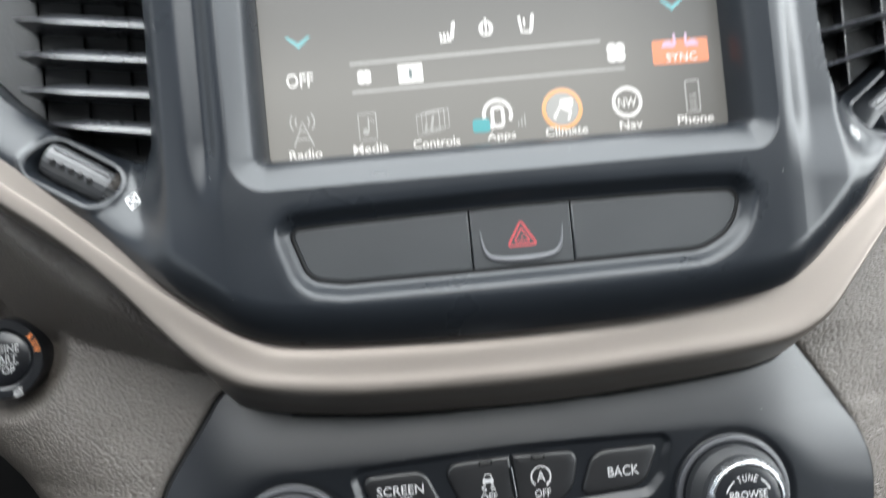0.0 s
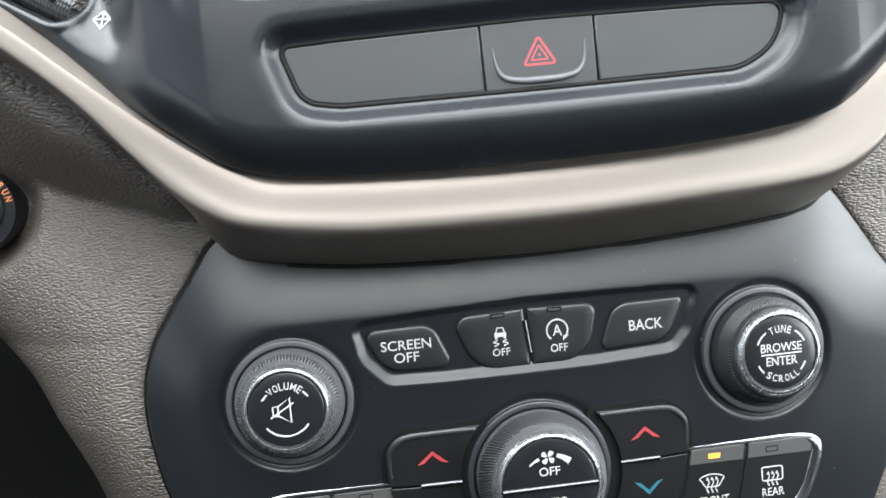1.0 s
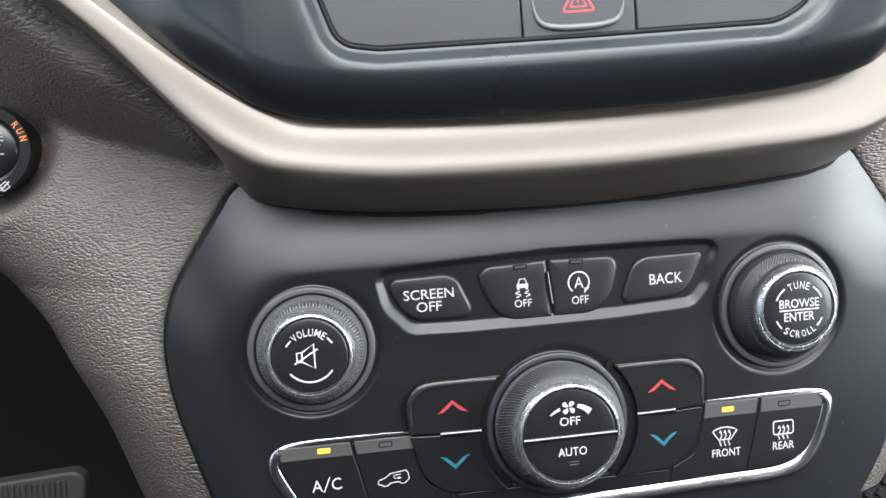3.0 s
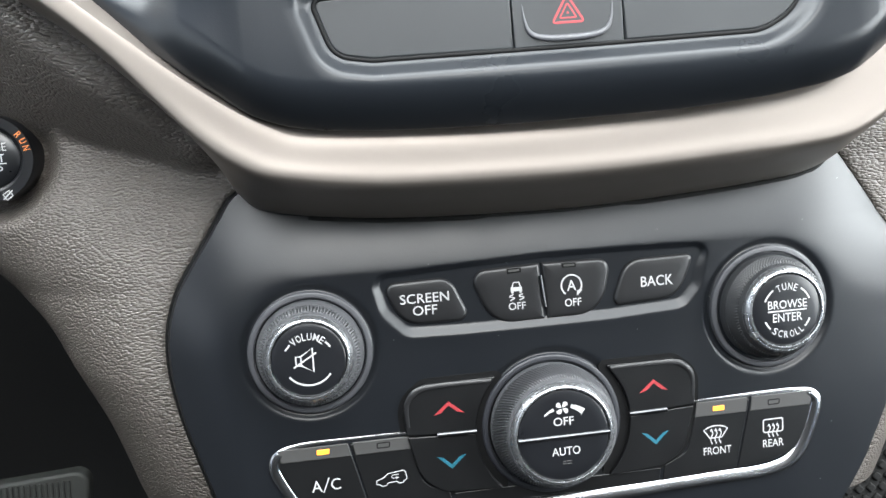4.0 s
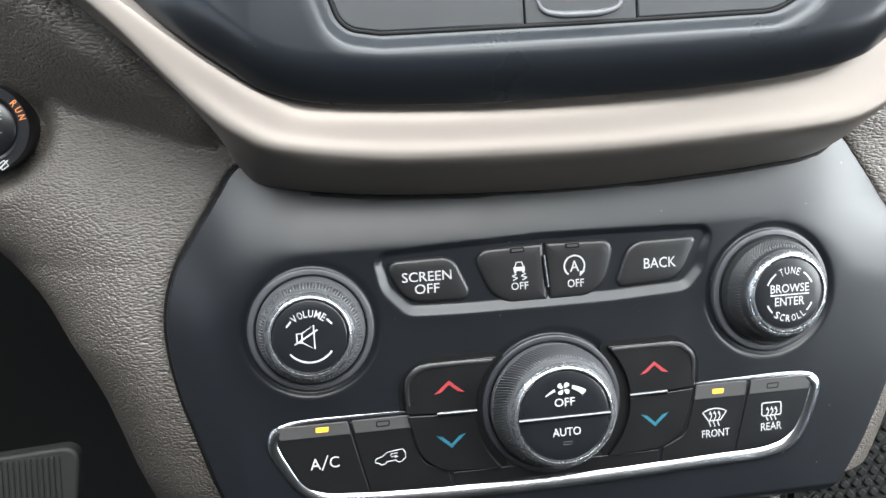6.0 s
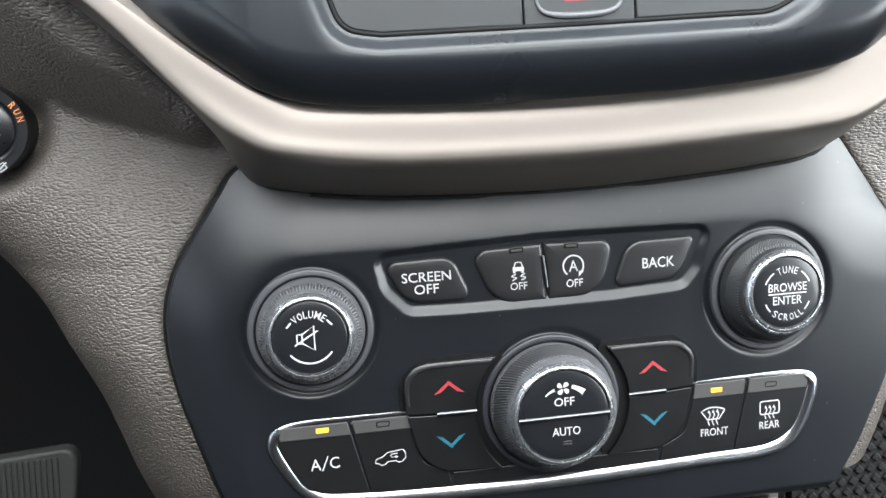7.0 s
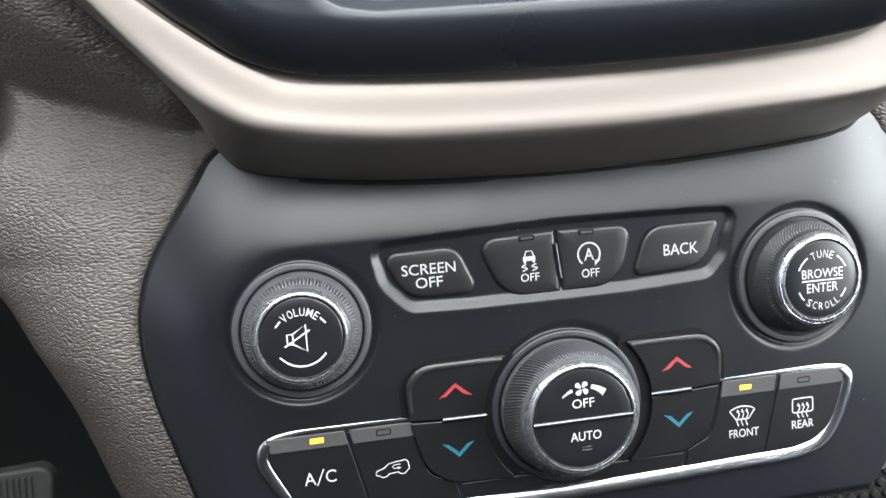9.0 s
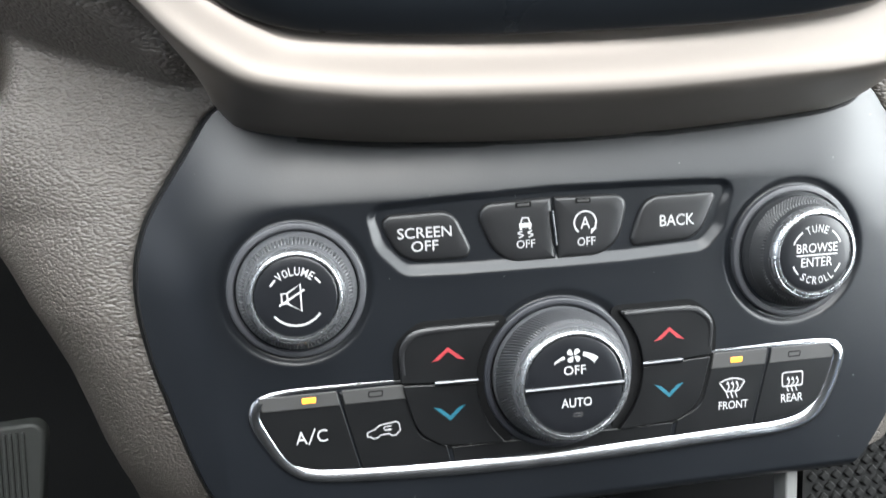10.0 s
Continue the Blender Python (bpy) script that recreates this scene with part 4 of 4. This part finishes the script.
icon("fan_symbol", LIT_WHITE, small_fan(-47.3, 192.4, 2.8))
icon("fan_symbol", LIT_WHITE, small_fan(43.3, 194.2, 3.9))
icon("slider_mark", LIT_WHITE, flat([(-35.4, 189.2), (-35.4, 195.8), (-26.6, 195.8), (-26.6, 189.2)], f))
icon("slider_digit", LIT_DARK, words("1", -31.0, 192.5, 1.1, 3.6, f - 0.1))
icon("slider_line", LIT_GREY, stroke([(-52, 197.2), (38, 198.8)], 0.9, f))
icon("slider_line", LIT_GREY, stroke([(-52, 187.2), (46, 188.4)], 0.9, f))
icon("seat_symbol", LIT_WHITE, stroke([(-14.2, 209.6), (-15.2, 203.8)], 1.3, f), *[stroke(smooth_path([(-19.4 + k, 205.8), (-18.9 + k, 204.4), (-19.2 + k, 203.2)], 3), 0.7, f) for k in (0, 1.3, 2.6)],
     stroke([(-19.4, 202.9), (-15.4, 203.2)], 0.8, f))
icon("wheel_symbol", LIT_WHITE, stroke(arc(-2.8, 206.4, 2.3, 0, 360, 16), 0.8, f), *[stroke([(-4.4 + k, 204.4), (-4.4 + k, 208.4)], 0.7, f) for k in (0.2, 1.6, 3.0)], stroke([(-2.8, 208.4), (-2.8, 210.0)], 0.9, f))
icon("seat_symbol", LIT_WHITE, stroke([(14.3, 210.3), (13.4, 204.4)], 1.3, f), stroke([(9.3, 209.8), (9.9, 204.4), (13.4, 204.0)], 1.0, f), stroke([(11.0, 209.0), (11.2, 206.2)], 0.7, f))
icon("sync_tile", LIT_ORANGE, flat(rounded([(56.6, 188.6), (56.6, 197.4), (77.4, 197.4), (77.4, 188.6)], 0.8, 3), f))
icon("screen_text", LIT_WHITE, words("SYNC", 67.2, 190.9, 11.5, 2.9, f - 0.08))
icon("people_seats_symbol", LIT_LILAC, flat(arc(62.6, 194.6, 2.4, 0, 180, 8), f - 0.08), flat(arc(71.6, 194.6, 2.4, 0, 180, 8), f - 0.08), stroke([(65.2, 195.1), (65.0, 199.4)], 1.0, f - 0.08), stroke([(69.2, 195.1), (69.4, 199.4)], 1.0, f - 0.08))
icon("mast_symbol", LIT_GREY, stroke([(-73.6, 169.8), (-70.2, 178.6), (-66.8, 169.8)], 0.6, f), stroke([(-72.6, 172.4), (-67.6, 172.4)], 0.5, f), stroke([(-71.4, 175.2), (-69.0, 175.2)], 0.5, f),
     *[stroke(arc(-70.2, 178.4, r, a, a + 80, 6), 0.5, f) for r in (2.4, 4.2) for a in (-40, 140)])
icon("media_symbol", LIT_GREY, stroke(rounded([(-50.8, 170.2), (-50.8, 179.4), (-44.6, 179.8), (-44.6, 170.4)], 0.4, 2), 0.4, f, True), flat(arc(-48.4, 173.2, 1.2, 0, 340, 10), f), stroke([(-47.4, 173.4), (-47.2, 178.0), (-45.4, 176.4)], 0.6, f))
icon("controls_symbol", LIT_GREY, *[stroke([(-30.4 + k, 170.4 + 0.5 * k), (-30.4 + k, 177.4 + 0.3 * k), (-22.4 + k, 178.4 + 0.2 * k), (-22.4 + k, 171.4 + 0.4 * k)], 0.45, f, True) for k in (0, 1.8, 3.4)],
     stroke([(-27.6, 171.6), (-27.0, 174.4)], 0.8, f), stroke([(-25.6, 171.6), (-24.4, 177.0)], 0.9, f))
icon("apps_ring", LIT_WHITE, stroke(arc(-1.6, 175.6, 4.9, -30, 250, 24), 1.3, f), stroke(rounded([(-3.5, 171.4), (-3.5, 178.0), (0.3, 178.0), (0.3, 171.4)], 1.2, 4), 1.3, f, True))
icon("apps_badge", LIT_TEAL, flat(rounded([(-10.8, 169.6), (-10.8, 174.4), (-4.6, 174.4), (-4.6, 169.6)], 1.2, 4), f - 0.02))
icon("signal_bars", LIT_GREY, *[stroke([(5.6 + k, 170.6), (5.6 + k, 172.4 + 1.1 * k)], 0.5, f) for k in (0, 1.2, 2.4)])
icon("climate_halo", LIT_AMBER, stroke(arc(21.8, 175.6, 6.7, 0, 360, 28), 1.5, f))
icon("climate_symbol", LIT_GREY, flat(arc(21.8, 175.6, 5.8, 0, 350, 24), f - 0.03))
icon("climate_detail", LIT_WHITE, flat(arc(23.4, 177.6, 2.6, 150, 400, 10), f - 0.1), stroke([(18.6, 172.4), (21.0, 176.4), (24.8, 174.2), (23.6, 171.6)], 1.2, f - 0.1))
icon("compass_ring", LIT_WHITE, stroke(arc(45.6, 176.2, 5.0, 0, 360, 26), 1.3, f))
icon("compass_text", LIT_WHITE, words("NW", 45.6, 176.0, 6.8, 3.4, f))
icon("phone_symbol", LIT_GREY, stroke(rounded([(67.4, 170.6), (67.4, 182.0), (72.4, 182.2), (72.4, 170.8)], 0.6, 3), 0.5, f, True), *[stroke([(68.6, 172.0 + k), (71.2, 172.1 + k)], 0.5, f) for k in (0, 1.6, 3.2, 4.8)])

# ---- air vents ----
for side, outline, inner_x, levels, deep, tall, rise, c, mark in (
        (1, VENT, -119.8, (180.8, 193.8, 206.3, 218.7, 231.1, 243.5), 10.0, 0.66, 6.0, Vector((-149.8, 168.0)), (-129.9, 156.2)),
        (-1, [(-5 - x, z - 2) for x, z in reversed(VENT_R)], -121.0, (180.2, 193.1, 205.8, 218.5, 231.2), 0.0, 0.24, 9.0, Vector((-153.1, 167.5)), (-131.6, 155.6))):
    s = (lambda shape: shape) if side > 0 else (lambda shape: moved(mirrored(shape), -5, 0, 2))
    vent = thing("air_vent", "black slatted dashboard air vent with a ribbed thumbwheel", "air vent", LIFT, "dashboard vents")
    section = [(-26.4, -2.6), (-27.6, -1.8), (-27.3, -0.8), (-25.0, 3.2), (-23.6, 4.2), (-20, 4.6), (-2, 4.8), (-2, 1.0), (-14, -1.6)]
    n = len(section)
    for z in levels:
        left = -168.0 if z > 185 else -159.0
        count = 14
        v = []
        for i in range(count):
            u = i / (count - 1)
            thin = tall * (1 - 0.65 * float(step(0.55, 1.0, u)))
            v += [(inner_x + (left - inner_x) * u, y + deep + 2.0 * float(step(0.8, 1.0, u)), z + rise * u + dz * thin) for y, dz in section]
        fcs = [(i * n + j, i * n + (j + 1) % n, (i + 1) * n + (j + 1) % n, (i + 1) * n + j) for i in range(count - 1) for j in range(n)]
        fcs += [tuple(range(n)), tuple(reversed(range((count - 1) * n, count * n)))]
        part("slat", s((v, fcs)), SLAT, vent, "black slat")
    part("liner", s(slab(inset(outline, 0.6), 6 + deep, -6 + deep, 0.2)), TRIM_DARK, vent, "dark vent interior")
    for x in (-134, -150, -166) if side > 0 else (-142, -158, -174):
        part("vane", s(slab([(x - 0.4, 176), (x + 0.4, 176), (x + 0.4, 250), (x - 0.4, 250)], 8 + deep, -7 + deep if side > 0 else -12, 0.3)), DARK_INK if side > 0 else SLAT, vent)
    ax = Vector((0.84, -0.545))
    nn = Vector((0.545, 0.84))
    v, fcs, cols, rws = [], [], 97, 37
    for i in range(rws):
        a = math.pi * (0.06 + 0.88 * i / (rws - 1))
        for j in range(cols):
            u = -12.0 + 24.0 * j / (cols - 1)
            r = 6.4 * (1 - 0.12 * (u / 12) ** 4) + (0.3 if i % 4 < 2 and j % 4 < 2 else 0)
            p = c + ax * u + nn * (math.cos(a) * r)
            v.append((p.x, -24.0 + 0.8 * deep - math.sin(a) * r * 0.85, p.y))
    fcs = [(i * cols + j, i * cols + j + 1, (i + 1) * cols + j + 1, (i + 1) * cols + j) for i in range(rws - 1) for j in range(cols - 1)]
    wheel = part("thumbwheel", s((v, fcs)), WHEEL_RUBBER, vent, "ribbed black thumbwheel")
    dots = [slab([(c.x + ax.x * u + dx, c.y + ax.y * u + dz) for dx, dz in ((-0.9, -1.0), (0.9, -1.0), (0.9, 1.0), (-0.9, 1.0))], -26 + 0.8 * deep, -30.1 + 0.8 * deep, 0.2) for u in (-8, -4.5, -1, 2.5, 6)]
    part("wheel_marks", s(joined(*dots)), DARK_INK, wheel)
    # The wheel's upper highlight is built in as a glossy raised bead.
    part("wheel_highlight_bead", s(bead([(c.x + ax.x * u + nn.x * 4.6, c.y + ax.y * u + nn.y * 4.6) for u in (-10, -5, 0, 5, 10.5)], 1.3, -27.9 + 0.8 * deep, 0.8)), SLAT, wheel, "glossy bead standing in for the wheel's highlight")
    for mx, mz in (mark,):
        sq = rounded([(mx - 2.9, mz + 0.6), (mx + 0.4, mz + 2.9), (mx + 2.9, mz - 0.4), (mx - 0.4, mz - 2.9)], 0.2, 2)
        corners = [(mx - 2.9, mz + 0.6), (mx + 0.4, mz + 2.9), (mx + 2.9, mz - 0.4), (mx - 0.4, mz - 2.9)]
        lines = [stroke(sq, 0.45, 0, True), stroke([corners[0], corners[2]], 0.55, 0), stroke([corners[1], corners[3]], 0.55, 0)]
        v, fcs = s(joined(*lines))
        ys = surround_depth(np.array([p[0] for p in v]), np.array([p[2] for p in v])) - 0.12
        part("vent_mark", ([(p[0], p[1] + float(y), p[2]) for p, y in zip(v, ys)], fcs), WHITE, vent, "white printed vent mark")

# ---- leather-covered dashboard sides ----
SIL = smooth_path([(-200, -125), (-120, -142), (-50, -163), (-21, -170), (0, -176), (30, -190), (46, -203), (60, -217), (80, -236), (110, -262), (200, -300)], 6)
SIL_Z, SIL_X = np.array([p[0] for p in SIL]), np.array([p[1] for p in SIL])
zs = np.linspace(-170, 165, 230)
FRONT = 90


def hide_edge(z, bowl):
    z = np.clip(z, -62, 88)
    return panel_edge(z) if bowl else panel_right(z)


def hide_depth(x, z, bowl):
    """Depth of the leather: flush beside the panel, sunk round the start button, rolled along the trim strip."""
    edge = hide_edge(z, bowl)
    near = np.maximum(-edge - 1.6 - x, 0)
    beside = panel_depth(-edge if bowl else edge, np.clip(z, -54, 88))
    y = 11.0 + np.maximum(beside - 9.5, 0) * np.exp(-near / 22) + 1.6 * np.exp(-near / 1.3)
    off = -0.70 * (x + 112) - 0.714 * (z - 92)
    along = -0.714 * (x + 112) + 0.70 * (z - 92)
    if bowl:
        y = y + (19.0 * step(-14, 50, along) + 11.0 * step(30, 105, along)) * (1 - step(24, 142 + 0.5 * np.clip(along, 0, 60), off))
        y = y + 13.0 * (1 - step(16.5, 27, np.hypot(x + 195.8, z - 100.4)))
        y = y + 0.25 * np.maximum(18 - z, 0) * (1 - np.exp(-near / 22))
    over = off - 3.0 - 3.0 * step(0, 65, along)
    roll = 3.0 - 10.0 * step(8, 50, along) - (0.16 + 0.25 * step(30, 75, along)) * np.maximum(off, 0) + 1.0 * (over + np.sqrt(over * over + 14)) + 22 * (1 - step(-22, 14, along)) + (0 if bowl else 8)
    gap = np.clip(0.5 + (y - roll) / 8.0, 0, 1)
    return y * (1 - gap) + roll * gap - 4.0 * gap * (1 - gap)


def hide(bowl):
    """Two sheets: the face beside the panel, and the edge wrapped round towards the footwell."""
    face, wrap = [], []
    for z in (zs if bowl else np.linspace(-56, 165, 160)):
        right = -float(hide_edge(z, bowl)) - 1.6 + max(-62 - z, 0) * 0.05
        sil = float(np.interp(z, SIL_Z, SIL_X))
        wide = min(72.0, right - 3 - sil)
        start = sil + wide
        us = np.array([right - (right - start) * (k / (FRONT - 1)) ** 1.15 for k in range(FRONT)])
        ys = hide_depth(us, np.full(FRONT, z), bowl)
        face.append((right, ys[0] + 8, z))
        face += [(float(x), float(y), float(z)) for x, y in zip(us, ys)]
        angles = [radians(90 * k / 22) for k in range(23)]
        ws = np.array([start - wide * math.sin(a) for a in angles])
        deep = hide_depth(ws, np.full(23, z), bowl) + np.array([66.0 * (1 - math.cos(a)) for a in angles])
        wrap += [(float(x), float(y), float(z)) for x, y in zip(ws, deep)]
        wrap += [(float(ws[-1]) + 0.5 * k, float(deep[-1]) + 14 * k, float(z)) for k in range(1, 6)]
    for v in (face, wrap):
        count = len(zs) if bowl else 160
        shape = sheet(v, count, len(v) // count)
        yield shape[0], [tuple(reversed(q)) for q in shape[1]]


leather = thing("leather_dashboard", "dark brown grained leather dashboard side beside the control panel", "dashboard")
passenger_leather = thing("leather_dashboard", "dark brown grained leather dashboard side towards the passenger", "dashboard")
for owner, bowl in ((leather, True), (passenger_leather, False)):
    for word, shape in zip(("side_panel", "wrapped_edge"), hide(bowl)):
        part(word, shape if bowl else mirrored(shape), LEATHER, owner)

# ---- start button ----
start = thing("start_button", "round black engine start button with white lettering", "start button")
SX, SZ, SY = -195.8, 100.4, 33.0
part("ring", lathe([(16.0, 56), (16.0, SY + 1.2), (15.4, SY), (12.2, SY), (11.1, SY + 1.0)], SX, SZ, 72, close=False), CAP, start, "dark glossy ring")
part("cap", lathe([(10.8, 50), (10.8, SY + 1.6), (9.8, SY + 0.8), (5, SY + 0.6)], SX, SZ, 64), CAP, start, "black push cap")
part("legend", joined(words("ENGINE", SX, SZ + 4.0, 13, 3.0, SY + 0.6), words("START", SX, SZ, 11, 3.0, SY + 0.6), stroke([(SX - 6, SZ - 2), (SX + 6, SZ - 2)], 0.4, SY + 0.6), words("STOP", SX, SZ - 4.4, 9, 3.0, SY + 0.6),
                      stroke([(SX + 3.6, SZ - 13.2), (SX + 5.8, SZ - 11.8), (SX + 7.0, SZ - 13.8), (SX + 4.8, SZ - 15.2)], 0.5, SY, True), stroke([(SX + 3.6, SZ - 15.0), (SX + 7.0, SZ - 11.8)], 0.5, SY)), WHITE, start, "white lettering")
part("run_legend", arc_words("RUN", SX, SZ, 13.8, 24, 34, 2.5, SY), ORANGE, start, "orange lit word")

# ---- footwell ----
pedal = thing("brake_pedal", "ribbed grey metal-faced brake pedal in the dark footwell", "pedal")
part("pad", slab(rounded([(-222, -76), (-320, -82), (-316, -150), (-232, -146)], 8), 210, 200, 2), METAL_PEDAL, pedal, "grey pedal face")
for k in range(26):
    x = -234 - 3.1 * k
    part("rib", slab(rounded([(x - 0.8, -81), (x + 0.8, -81), (x - 2.2, -142), (x - 3.8, -142)], 0.4), 202, 198.6, 0.5), METAL_PEDAL, pedal, "raised rib")
part("arm", slab(rounded([(-282, -116), (-262, -116), (-262, -140), (-282, -140)], 3), 290, 209, 2), TRIM_DARK, pedal)
wall("footwell_panel", "dark plastic panel in the footwell", box(-0.75, -0.10, 0.30, 0.32, 0.0, 0.9))

# ---- below the panel ----
bin_post = thing("console_trim", "light grey metal trim post below the control panel", "trim post")
part("post", slab(rounded([(91.2, -58), (96.2, -58), (97.4, -140), (92.4, -140)], 0.8), 20, 12, 0.8), GREY_PAINT, bin_post)
tray = thing("console_tray", "black open storage tray below the control panel", "tray")
part("floor", slab(rounded([(-95, -62), (128, -62), (128, -150), (-95, -150)], 4), 66, 60, 1), DARK_INK, tray)
mat_piece = thing("rubber_mat", "dark cross-ribbed rubber mat beside the console", "mat")
part("base", slab([(146, -40), (276, -40), (276, -170), (146, -170)], 90, 83, 0.5), MAT, mat_piece)
lozenge = slab(rounded([(-2.9, 0), (0, 2.8), (2.9, 0), (0, -2.8)], 0.8, 2), 84, 81.6, 0.8)
first = None
for i in range(19):
    for j in range(13):
        at = (150 + i * 6.4 + (3.2 if j % 2 else 0), -58 - j * 5.6)
        if first is None:
            first = part("lozenge", lozenge, MAT, mat_piece)
            ob = first
        else:
            ob = new("lozenge", first.data)
            ob.parent = mat_piece
        ob.location = (at[0] * 0.001, 0, at[1] * 0.001)
